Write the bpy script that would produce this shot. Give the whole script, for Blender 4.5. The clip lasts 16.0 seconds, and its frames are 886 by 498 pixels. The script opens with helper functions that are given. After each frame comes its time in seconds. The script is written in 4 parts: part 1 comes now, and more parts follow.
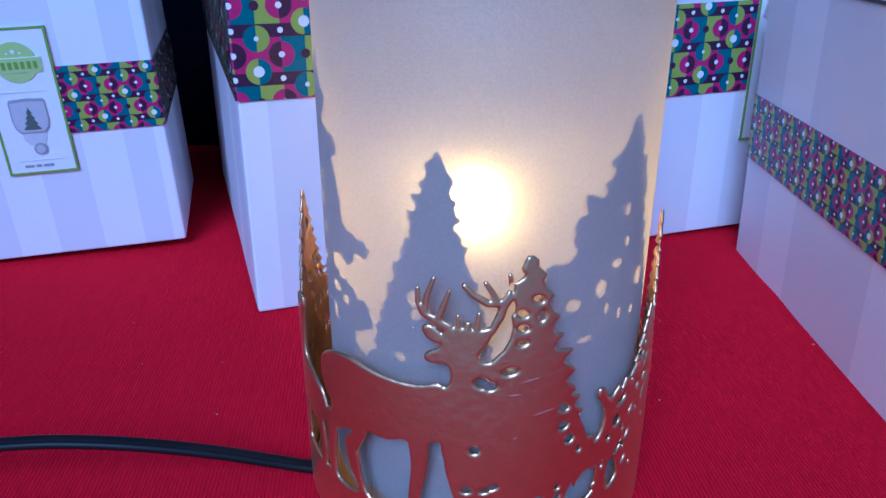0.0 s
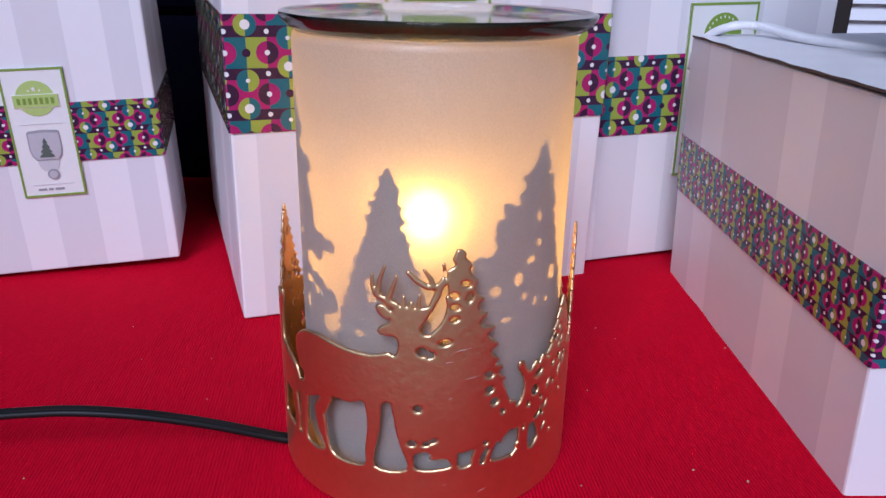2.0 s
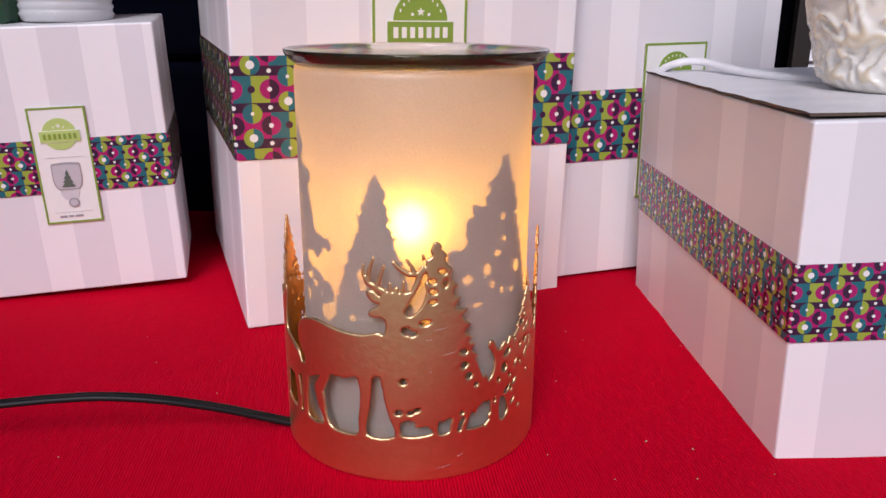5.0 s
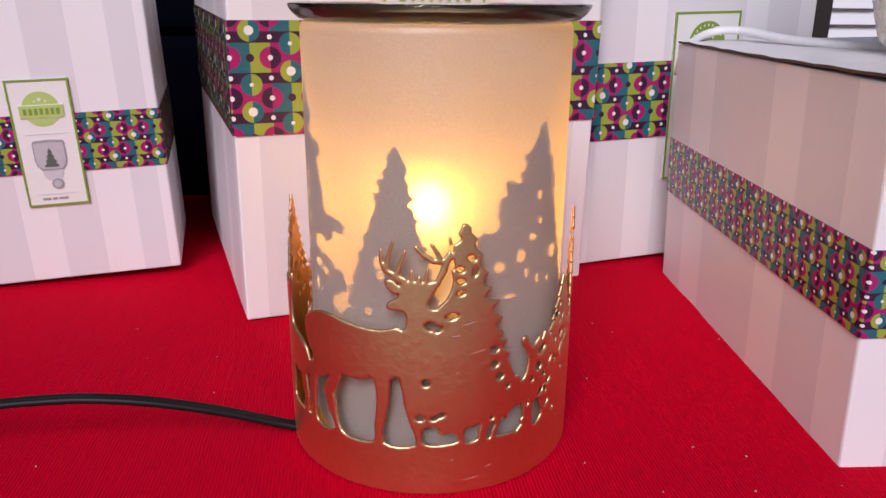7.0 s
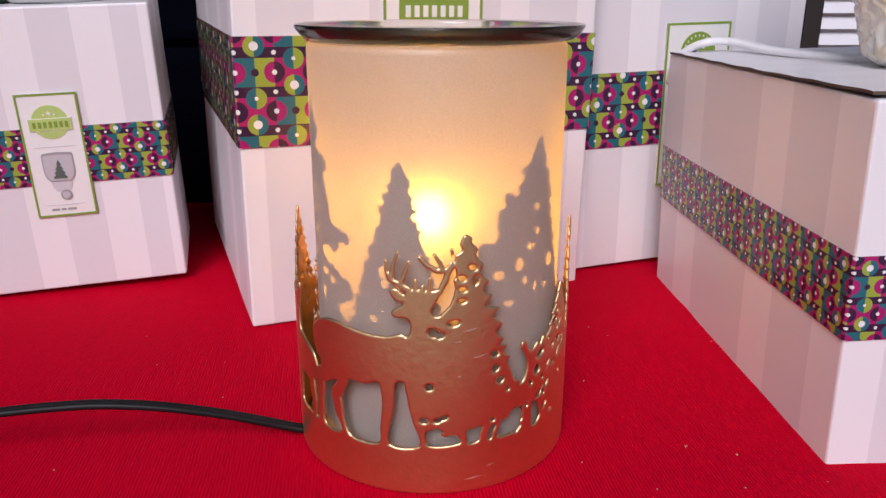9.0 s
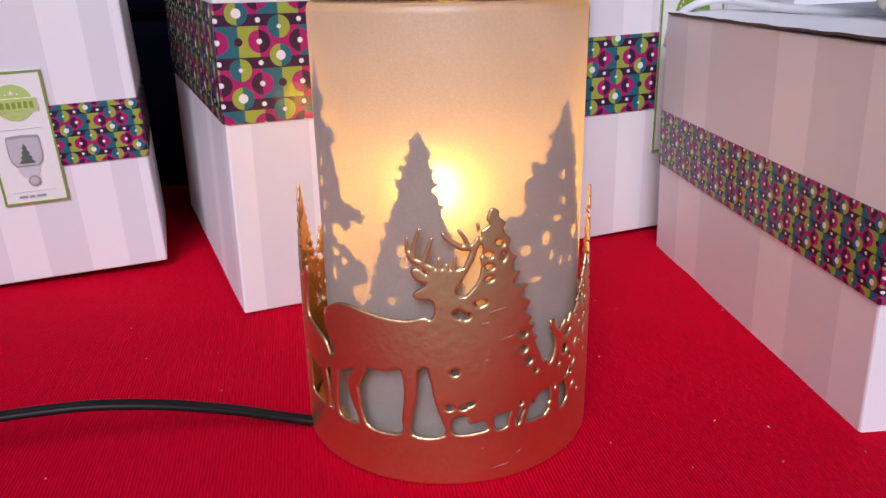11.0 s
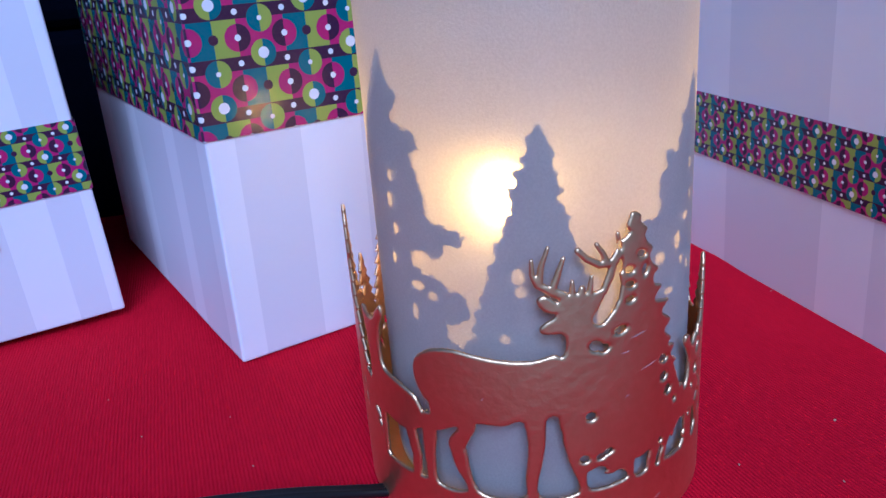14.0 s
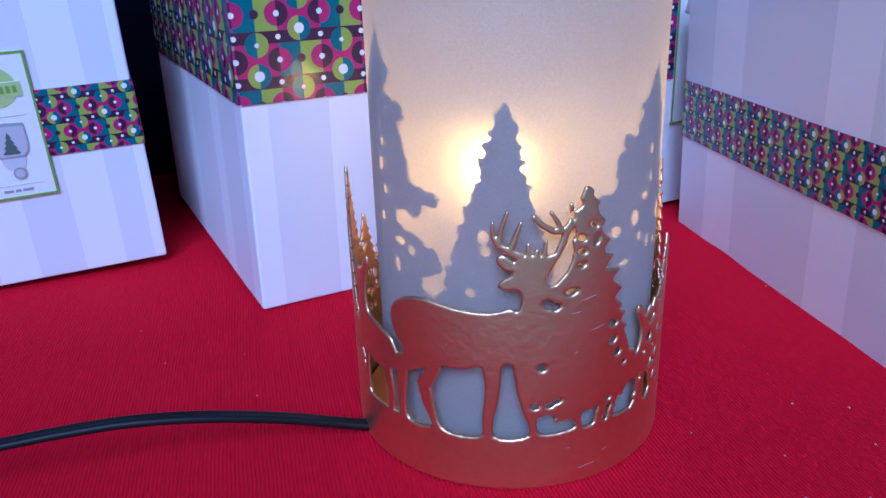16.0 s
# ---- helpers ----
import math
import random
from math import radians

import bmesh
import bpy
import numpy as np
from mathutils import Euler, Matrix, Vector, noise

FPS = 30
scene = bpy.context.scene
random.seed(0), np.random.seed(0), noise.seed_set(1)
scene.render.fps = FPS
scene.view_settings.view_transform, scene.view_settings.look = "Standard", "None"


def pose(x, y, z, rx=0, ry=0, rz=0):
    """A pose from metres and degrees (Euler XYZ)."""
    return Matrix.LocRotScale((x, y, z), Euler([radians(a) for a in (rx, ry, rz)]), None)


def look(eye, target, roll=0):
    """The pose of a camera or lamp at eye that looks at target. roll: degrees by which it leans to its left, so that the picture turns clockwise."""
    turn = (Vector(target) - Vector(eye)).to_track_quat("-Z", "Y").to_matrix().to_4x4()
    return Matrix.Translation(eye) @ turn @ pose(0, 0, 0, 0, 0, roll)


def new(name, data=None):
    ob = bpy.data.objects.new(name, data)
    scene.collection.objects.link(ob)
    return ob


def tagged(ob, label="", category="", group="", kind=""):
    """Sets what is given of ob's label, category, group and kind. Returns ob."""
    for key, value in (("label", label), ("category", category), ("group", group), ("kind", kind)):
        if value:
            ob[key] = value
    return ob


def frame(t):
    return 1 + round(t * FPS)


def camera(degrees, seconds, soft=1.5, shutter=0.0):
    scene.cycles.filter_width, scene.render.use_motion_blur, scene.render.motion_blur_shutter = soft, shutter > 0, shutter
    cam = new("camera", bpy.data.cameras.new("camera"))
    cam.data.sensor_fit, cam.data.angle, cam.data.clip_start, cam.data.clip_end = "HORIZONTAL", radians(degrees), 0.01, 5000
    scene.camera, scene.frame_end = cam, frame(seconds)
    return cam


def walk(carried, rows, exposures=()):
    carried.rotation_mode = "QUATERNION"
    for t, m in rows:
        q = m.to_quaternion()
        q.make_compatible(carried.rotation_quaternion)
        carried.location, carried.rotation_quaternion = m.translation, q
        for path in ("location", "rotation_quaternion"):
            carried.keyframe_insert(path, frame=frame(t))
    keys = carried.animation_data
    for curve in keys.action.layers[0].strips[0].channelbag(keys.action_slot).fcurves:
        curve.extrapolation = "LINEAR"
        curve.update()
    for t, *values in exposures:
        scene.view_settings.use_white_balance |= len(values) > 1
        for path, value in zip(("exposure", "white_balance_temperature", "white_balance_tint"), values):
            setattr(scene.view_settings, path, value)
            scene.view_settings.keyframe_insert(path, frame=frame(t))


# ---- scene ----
cam = camera(59.8, 16.0)
PATH = [
    (0, (0.00247, 0.01324, 0.16756), (-0.03124, 0.92702, -0.23723), -0.00),
    (0.5, (0.01103, -0.00080, 0.17309), (-0.01932, 0.91767, -0.22124), 0.08),
    (1, (0.02036, -0.01438, 0.17331), (-0.00308, 0.91049, -0.20625), 0.49),
    (1.5, (0.01837, -0.03011, 0.17308), (-0.00099, 0.89946, -0.19506), 0.71),
    (2, (0.01511, -0.03786, 0.17508), (-0.00040, 0.89751, -0.17825), 0.99),
    (2.5, (0.01413, -0.05009, 0.17711), (0.00154, 0.89173, -0.15880), 1.10),
    (3, (0.01972, -0.06273, 0.18127), (0.00998, 0.88627, -0.13387), 1.15),
    (3.2, (0.02210, -0.06713, 0.17980), (0.01357, 0.88383, -0.12941), 1.05),
    (5.3, (0.01969, -0.08591, 0.17149), (0.01399, 0.86910, -0.12505), 0.22),
    (5.5, (0.01818, -0.08407, 0.16965), (0.01284, 0.87018, -0.12931), 0.17),
    (6, (0.01286, -0.07271, 0.16505), (0.00948, 0.87956, -0.14017), 0.25),
    (6.5, (0.00901, -0.06432, 0.16465), (0.00592, 0.88645, -0.14525), 0.34),
    (7, (0.01025, -0.05266, 0.16152), (0.00853, 0.89744, -0.15042), 0.40),
    (7.5, (0.00678, -0.05164, 0.16312), (0.00353, 0.89844, -0.14886), 0.30),
    (8, (0.00800, -0.05559, 0.16702), (0.00364, 0.89546, -0.14201), 0.19),
    (8.5, (0.00855, -0.06107, 0.16893), (0.00600, 0.89029, -0.13915), 0.05),
    (9, (0.00855, -0.06293, 0.16741), (0.01103, 0.88818, -0.14144), 0.05),
    (9.2, (0.00694, -0.06450, 0.16778), (0.01257, 0.88517, -0.14543), -0.08),
    (11.3, (-0.01895, -0.03408, 0.15815), (0.04224, 0.90434, -0.18189), -1.24),
    (11.5, (-0.02611, -0.02577, 0.15546), (0.04409, 0.91160, -0.18573), -1.38),
    (12, (-0.03188, -0.01562, 0.15535), (0.06117, 0.91830, -0.18982), -1.91),
    (12.5, (-0.03929, -0.00947, 0.15744), (0.08082, 0.92070, -0.18950), -2.51),
    (13, (-0.04674, -0.00228, 0.15275), (0.09803, 0.92249, -0.19915), -3.32),
    (13.5, (-0.05652, 0.00436, 0.15262), (0.11176, 0.92574, -0.19772), -3.85),
    (14, (-0.06276, 0.01116, 0.15547), (0.12138, 0.92880, -0.19670), -4.66),
    (14.5, (-0.07081, 0.01872, 0.15320), (0.12053, 0.93701, -0.19340), -4.44),
    (15, (-0.06782, 0.00688, 0.15589), (0.11396, 0.92536, -0.19532), -4.27),
    (15.5, (-0.05053, -0.00725, 0.15873), (0.10705, 0.91429, -0.19614), -3.29),
    (16, (-0.04528, -0.01980, 0.15592), (0.06207, 0.90618, -0.20609), -1.85),
]
# seconds, stops, kelvin, tint
TONES = [(0.0, -0.58, 3500, 11), (0.6, -0.55, 3550, 11), (1.2, -0.44, 3950, 11), (1.8, -0.36, 4750, 15), (2.5, -0.24, 5750, 17), (3.0, -0.20, 6000, 18), (9.2, -0.20, 6100, 18), (11.3, -0.22, 5600, 18),
         (11.8, -0.22, 5150, 18), (12.2, -0.32, 4450, 16), (13.0, -0.42, 3800, 13), (14.5, -0.46, 3900, 14), (16.0, -0.42, 3750, 14)]
walk(cam, [(t, look(eye, target, roll)) for t, eye, target, roll in PATH], TONES)

# ---- light ----
world = bpy.data.worlds.new("overcast_sky")
scene.world = world
world.use_nodes = True
wn = world.node_tree.nodes
sky = wn.new("ShaderNodeTexSky")
sky.sky_type, sky.sun_disc = "NISHITA", False
sky.sun_elevation, sky.sun_rotation = radians(39), radians(191)
wn["Background"].inputs["Strength"].default_value = 0.058
world.node_tree.links.new(sky.outputs[0], wn["Background"].inputs["Color"])

sun_data = bpy.data.lights.new("sun", "SUN")
sun_data.energy, sun_data.angle, sun_data.color = 3.1, radians(28), (1.0, 0.95, 0.93)
sun = new("sun", sun_data)
sun.matrix_world = look((-0.33, -1.40, 1.42), (0, 0.25, 0.05))


# ---- node helpers ----
class Graph:
    """A small wrapper for building node materials out of formulas."""

    def __init__(self, name):
        self.mat = bpy.data.materials.new(name)
        self.mat.use_nodes = True
        self.nt = self.mat.node_tree
        self.nt.nodes.clear()
        self.out = self.nt.nodes.new("ShaderNodeOutputMaterial")

    def put(self, socket, value):
        if isinstance(value, bpy.types.NodeSocket):
            self.nt.links.new(value, socket)
        elif socket.type == "RGBA":
            socket.default_value = (*value[:3], 1)
        else:
            socket.default_value = value

    def add(self, kind, **inputs):
        node = self.nt.nodes.new(kind)
        for key, value in inputs.items():
            self.put(node.inputs[key.replace("_", " ")], value)
        return node

    def m(self, op, a, b=0.0, c=0.0):
        node = self.nt.nodes.new("ShaderNodeMath")
        node.operation = op
        for i, v in enumerate((a, b, c)):
            self.put(node.inputs[i], v)
        return node.outputs[0]

    def mix(self, fac, a, b):
        node = self.nt.nodes.new("ShaderNodeMix")
        node.data_type = "RGBA"
        self.put(node.inputs[0], fac)
        self.put(node.inputs[6], a)
        self.put(node.inputs[7], b)
        return node.outputs[2]

    def coords(self):
        tc = self.nt.nodes.new("ShaderNodeTexCoord")
        sep = self.nt.nodes.new("ShaderNodeSeparateXYZ")
        self.nt.links.new(tc.outputs["Object"], sep.inputs[0])
        return tc.outputs["Object"], sep.outputs

    def noise(self, vector, scale, detail=3.0, rough=0.55):
        node = self.add("ShaderNodeTexNoise", Vector=vector, Scale=scale, Detail=detail, Roughness=rough)
        return node.outputs[0]

    def stretch(self, vector, sx, sy, sz):
        node = self.add("ShaderNodeMapping", Vector=vector)
        node.inputs["Scale"].default_value = (sx, sy, sz)
        return node.outputs[0]

    def bump(self, height, strength, distance):
        return self.add("ShaderNodeBump", Height=height, Strength=strength, Distance=distance).outputs[0]

    def surface(self, color, rough, metal=0.0, normal=None, **extra):
        b = self.add("ShaderNodeBsdfPrincipled", Base_Color=color, Roughness=rough, Metallic=metal)
        for key, value in extra.items():
            self.put(b.inputs[key.replace("_", " ")], value)
        if normal is not None:
            self.put(b.inputs["Normal"], normal)
        self.nt.links.new(b.outputs[0], self.out.inputs[0])
        return self.mat

    def finish(self, shader):
        self.nt.links.new(shader, self.out.inputs[0])
        return self.mat


def plain(name, color, rough, metal=0.0, grain=60.0, amount=0.12, bump=0.0, **extra):
    """A surface with a little variation of tone and gloss at two scales."""
    g = Graph(name)
    v, _ = g.coords()
    n1, n2 = g.noise(v, grain), g.noise(v, grain * 9)
    tone = g.m("ADD", g.m("MULTIPLY", n1, 0.7), g.m("MULTIPLY", n2, 0.3))
    dark = tuple(c * (1 - amount) for c in color)
    light = tuple(min(1, c * (1 + amount)) for c in color)
    col = g.mix(tone, dark, light)
    r = g.m("ADD", rough - 0.06, g.m("MULTIPLY", n2, 0.12))
    return g.surface(col, r, metal, g.bump(n2, bump, 0.001) if bump else None, **extra)


# ---- materials ----
TEAL, LIME, MAGENTA, PURPLE, WHITE = (0.012, 0.13, 0.17), (0.30, 0.38, 0.045), (0.36, 0.008, 0.13), (0.035, 0.008, 0.04), (0.8, 0.8, 0.8)


def band_material(axis, tile, low, shift=0.0):
    """Printed paper band: rows of split circles in teal, lime, magenta and purple; tile: the size of one repeat in metres."""
    g = Graph("printed_band")
    v, xyz = g.coords()
    p = g.m("DIVIDE", g.m("ADD", xyz[axis], shift), tile)
    q = g.m("DIVIDE", g.m("SUBTRACT", xyz[2], low), tile)
    fx = g.m("SUBTRACT", g.m("FRACT", p), 0.5)
    fy = g.m("SUBTRACT", g.m("FRACT", q), 0.5)
    ax, ay = g.m("ABSOLUTE", fx), g.m("ABSOLUTE", fy)
    kind = g.m("FLOORED_MODULO", g.m("ADD", g.m("FLOOR", p), g.m("FLOOR", q)), 2.0)  # 0: ringed field, 1: split field
    left = g.m("LESS_THAN", fx, 0.0)
    up = g.m("GREATER_THAN", fy, 0.0)

    def disc(dx, dy, r):
        d = g.m("SQRT", g.m("ADD", g.m("MULTIPLY", dx, dx), g.m("MULTIPLY", dy, dy)))
        return g.m("LESS_THAN", d, r), d

    def split(c, a, b):
        return g.mix(c, b, a)

    col = split(kind, split(left, TEAL, LIME), MAGENTA)
    col = g.mix(g.m("MULTIPLY", disc(fx, fy, 0.10)[0], kind), col, PURPLE)
    col = g.mix(g.m("GREATER_THAN", ay, 0.365), col, PURPLE)
    mx = g.m("SUBTRACT", 0.5, ax)
    col = g.mix(disc(mx, fy, 0.27)[0], col, split(kind, MAGENTA, PURPLE))
    col = g.mix(disc(mx, fy, 0.065)[0], col, WHITE)
    centre = g.m("ADD", 0.34, g.m("MULTIPLY", kind, 0.32))
    dy = g.m("SUBTRACT", ay, centre)
    big = g.m("ABSOLUTE", g.m("SUBTRACT", 1.0, g.m("ABSOLUTE", g.m("SUBTRACT", kind, up))))
    lime_left = g.m("ABSOLUTE", g.m("SUBTRACT", g.m("SUBTRACT", 1.0, big), left))
    ring, _ = disc(fx, dy, 0.27)
    col = g.mix(ring, col, split(lime_left, LIME, TEAL))
    col = g.mix(disc(fx, dy, g.m("ADD", 0.05, g.m("MULTIPLY", big, 0.065)))[0], col, WHITE)
    col = g.mix(disc(mx, g.m("SUBTRACT", 0.5, ay), 0.06)[0], col, WHITE)
    n = g.noise(v, 900)
    col = g.mix(g.m("MULTIPLY", n, 0.05), col, (0.4, 0.35, 0.35))
    return g.surface(col, 0.13, 0.0, g.bump(g.noise(v, 120), 0.08, 0.002), Specular_IOR_Level=0.32)


def stripe_material(axis, edges, length):
    """White carton with broad pale grey-lilac stripes; edges: places in metres where the tone changes, beginning with white."""
    g = Graph("striped_carton")
    v, xyz = g.coords()
    ramp = g.add("ShaderNodeValToRGB", Fac=g.m("DIVIDE", xyz[axis], length))
    ramp.color_ramp.interpolation = "CONSTANT"
    tones = ((0.84, 0.82, 0.84, 1), (0.735, 0.715, 0.745, 1))
    el = ramp.color_ramp.elements
    el.remove(el[1])
    el[0].position, el[0].color = 0.0, tones[0]
    for i, e in enumerate(edges):
        el.new(e / length).color = tones[(i + 1) % 2]
    n1, n2 = g.noise(v, 14), g.noise(v, 420)
    col = g.mix(g.m("MULTIPLY", n1, 0.10), ramp.outputs[0], (0.72, 0.66, 0.66))
    r = g.m("ADD", 0.30, g.m("MULTIPLY", n1, 0.18))
    h = g.m("ADD", g.m("MULTIPLY", n1, 1.0), g.m("MULTIPLY", n2, 0.04))
    return g.surface(col, r, 0.0, g.bump(h, 0.10, 0.004), Specular_IOR_Level=0.4)


def cloth_material():
    g = Graph("ribbed_red_cloth")
    v, xyz = g.coords()
    lean = g.m("ADD", xyz[0], g.m("MULTIPLY", xyz[1], 0.12))
    wob = g.m("MULTIPLY", g.noise(v, 9), 0.004)
    wave = g.m("SINE", g.m("MULTIPLY", g.m("ADD", lean, wob), 2 * math.pi / 0.0013))
    thread = g.noise(g.stretch(v, 1400, 160, 400), 1.0, 2.0)
    big = g.noise(v, 7)
    fac = g.m("ADD", g.m("MULTIPLY", big, 0.35), g.m("MULTIPLY", thread, 0.65))
    col = g.mix(fac, (0.42, 0.0003, 0.013), (0.70, 0.0006, 0.024))
    h = g.m("ADD", g.m("MULTIPLY", wave, 0.34), g.m("MULTIPLY", thread, 0.9))
    return g.surface(col, 0.75, 0.0, g.bump(h, 0.6, 0.0009), Specular_IOR_Level=0.03)


def metal_material():
    g = Graph("brushed_copper_gold")
    v, xyz = g.coords()
    n1, n2 = g.noise(v, 330, 2.0), g.noise(v, 60, 2.0)
    col = g.mix(n1, (0.76, 0.50, 0.25), (0.87, 0.60, 0.33))
    r = g.m("ADD", 0.34, g.m("MULTIPLY", n2, 0.08))
    scratch = g.noise(g.stretch(v, 50, 50, 900), 1.0, 2.0)
    h = g.m("ADD", g.m("MULTIPLY", n1, 0.9), g.m("MULTIPLY", scratch, 0.05))
    return g.surface(col, r, 1.0, g.bump(h, 0.22, 0.0009))


def frosted_material():
    g = Graph("frosted_glass")
    v, xyz = g.coords()
    grain, cloud = g.noise(v, 1500, 2.0), g.noise(v, 60)
    nor = g.bump(grain, 0.30, 0.0004)
    tone = g.m("ADD", g.m("MULTIPLY", grain, 0.7), g.m("MULTIPLY", cloud, 0.3))
    scatter = g.add("ShaderNodeBsdfRefraction", Color=(0.98, 0.88, 0.68), Roughness=1.0, IOR=1.20, Normal=nor)
    glow = g.add("ShaderNodeBsdfTranslucent", Color=g.mix(tone, (0.70, 0.56, 0.36), (0.95, 0.82, 0.58)), Normal=nor)
    face = g.add("ShaderNodeBsdfDiffuse", Color=g.mix(tone, (0.46, 0.46, 0.46), (0.88, 0.88, 0.88)), Roughness=0.5, Normal=nor)
    gloss = g.add("ShaderNodeBsdfGlossy", Color=(0.9, 0.9, 0.9), Roughness=0.40, Normal=nor)
    core = g.add("ShaderNodeBsdfRefraction", Color=(0.98, 0.91, 0.76), Roughness=1.0, IOR=1.06, Normal=nor)
    both = g.add("ShaderNodeMixShader", Fac=0.58)
    g.nt.links.new(scatter.outputs[0], both.inputs[1]); g.nt.links.new(core.outputs[0], both.inputs[2])
    a = g.add("ShaderNodeMixShader", Fac=0.60)
    g.nt.links.new(both.outputs[0], a.inputs[1]); g.nt.links.new(glow.outputs[0], a.inputs[2])
    b = g.add("ShaderNodeMixShader", Fac=0.28)
    g.nt.links.new(a.outputs[0], b.inputs[1]); g.nt.links.new(face.outputs[0], b.inputs[2])
    c = g.add("ShaderNodeMixShader", Fac=0.05)
    g.nt.links.new(b.outputs[0], c.inputs[1]); g.nt.links.new(gloss.outputs[0], c.inputs[2])
    return g.finish(c.outputs[0])


def print_material():
    g = Graph("grey_tree_print")
    v, xyz = g.coords()
    n = g.noise(v, 700, 3.0)
    col = g.mix(n, (0.30, 0.31, 0.33), (0.50, 0.50, 0.52))
    d = g.add("ShaderNodeBsdfDiffuse", Color=col)
    t = g.add("ShaderNodeBsdfTranslucent", Color=(0.58, 0.46, 0.34))
    mx = g.add("ShaderNodeMixShader", Fac=0.42)
    g.nt.links.new(d.outputs[0], mx.inputs[1]); g.nt.links.new(t.outputs[0], mx.inputs[2])
    return g.finish(mx.outputs[0])


def glass_material(name, color, rough=0.02):
    g = Graph(name)
    b = g.add("ShaderNodeBsdfGlass", Color=color, Roughness=rough, IOR=1.47)
    return g.finish(b.outputs[0])


def lamp_material(color, strength):
    g = Graph("lit_bulb")
    e = g.add("ShaderNodeEmission", Color=color, Strength=strength)
    return g.finish(e.outputs[0])


def vase_material():
    g = Graph("glazed_cream_ceramic")
    v, xyz = g.coords()
    att = g.nt.nodes.new("ShaderNodeAttribute")
    att.attribute_name = "relief"
    n = g.noise(v, 180)
    fac = g.m("ADD", att.outputs["Fac"], g.m("MULTIPLY", g.m("SUBTRACT", n, 0.5), 0.5))
    ramp = g.add("ShaderNodeValToRGB", Fac=fac)
    ramp.color_ramp.elements[0].position, ramp.color_ramp.elements[0].color = 0.50, (0.84, 0.82, 0.76, 1)
    ramp.color_ramp.elements[1].position, ramp.color_ramp.elements[1].color = 1.0, (0.68, 0.58, 0.42, 1)
    return g.surface(ramp.outputs[0], 0.13, 0.0, g.bump(n, 0.05, 0.002), Coat_Weight=0.4, Coat_Roughness=0.06)


CLOTH, METAL, FROST, PRINT = cloth_material(), metal_material(), frosted_material(), print_material()
DISH = glass_material("grey_clear_glass", (0.93, 0.95, 0.95), 0.07)
BULB = lamp_material((1.0, 0.47, 0.050), 100.0)
BLACK_RUBBER = plain("black_rubber", (0.008, 0.008, 0.009), 0.48, grain=200, Specular_IOR_Level=0.25)
WHITE_VINYL = plain("white_vinyl", (0.78, 0.78, 0.80), 0.30, grain=150)
LABEL_PAPER = plain("label_paper", (0.82, 0.82, 0.80), 0.38, grain=250, amount=0.04)
LABEL_GREEN = plain("label_green", (0.22, 0.34, 0.045), 0.40, grain=250, amount=0.08)
LABEL_LIGHT = plain("label_light_green", (0.46, 0.60, 0.18), 0.40, grain=250, amount=0.08)
INK_GREY = plain("ink_grey", (0.34, 0.33, 0.35), 0.45, grain=300)
INK_PALE = plain("ink_pale", (0.60, 0.59, 0.61), 0.45, grain=300)
INK_TINT = plain("ink_tint", (0.52, 0.51, 0.54), 0.40, grain=300)
INK_DARK = plain("ink_dark", (0.10, 0.13, 0.11), 0.45, grain=300)
CARTON = plain("brown_cardboard", (0.10, 0.07, 0.05), 0.8, grain=300, amount=0.3, bump=0.3)
TOP_CARTON = plain("box_top", (0.74, 0.73, 0.75), 0.34, grain=20, amount=0.06)
# Near-black puts the shade around the boxes into the colour of added walls.
SHADE_BLACK = plain("shade_black", (0.003, 0.0028, 0.004), 0.8, grain=12, amount=0.4, Specular_IOR_Level=0.0)
FLOOR_GREY = plain("concrete", (0.42, 0.39, 0.35), 0.8, grain=6, amount=0.2, bump=0.3)
WOOD = plain("table_wood", (0.22, 0.13, 0.07), 0.5, grain=30, amount=0.3)
SLAT = plain("blind_white", (0.75, 0.75, 0.78), 0.4, grain=20, amount=0.05)
FRAME_DARK = plain("dark_frame", (0.02, 0.016, 0.014), 0.45, grain=40)
RED_BAG = plain("dark_red_fabric", (0.05, 0.0015, 0.003), 0.75, grain=90, amount=0.3, bump=0.4, Specular_IOR_Level=0.02)
# Navy taken almost to black, so the gap's shade sits in the colour.
NAVY_SHADE = plain("navy_shade_fabric", (0.0015, 0.002, 0.006), 0.75, grain=90, amount=0.3, bump=0.4, Specular_IOR_Level=0.02)
JAR_WHITE = plain("milky_plastic", (0.70, 0.70, 0.72), 0.25, grain=60, amount=0.06, Transmission_Weight=0.25)
GREEN_DARK = plain("dark_green_plastic", (0.012, 0.06, 0.028), 0.35, grain=60, amount=0.3)
VASE = vase_material()
BARE = plain("bare_scratch", (0.9, 0.82, 0.74), 0.35, 0.6)
CRUMB = plain("crumb", (0.5, 0.32, 0.2), 0.8, grain=400)


# ---- mesh helpers ----
def mesh_part(name, verts, faces, material, parent=None, label="", smooth=False):
    me = bpy.data.meshes.new(name)
    me.from_pydata([tuple(v) for v in verts], [], [tuple(f) for f in faces])
    me.materials.append(material)
    me.polygons.foreach_set("use_smooth", [smooth] * len(me.polygons))
    me.update()
    ob = new(name, me)
    if parent is not None:
        ob.parent = parent
    if label:
        ob["label"] = label
    return ob


def part(name, bm, material, parent=None, label="", smooth=False):
    me = bpy.data.meshes.new(name)
    bm.to_mesh(me)
    bm.free()
    for m in material if isinstance(material, (list, tuple)) else (material,):
        me.materials.append(m)
    me.polygons.foreach_set("use_smooth", [smooth] * len(me.polygons))
    ob = new(name, me)
    if parent is not None:
        ob.parent = parent
    if label:
        ob["label"] = label
    return ob


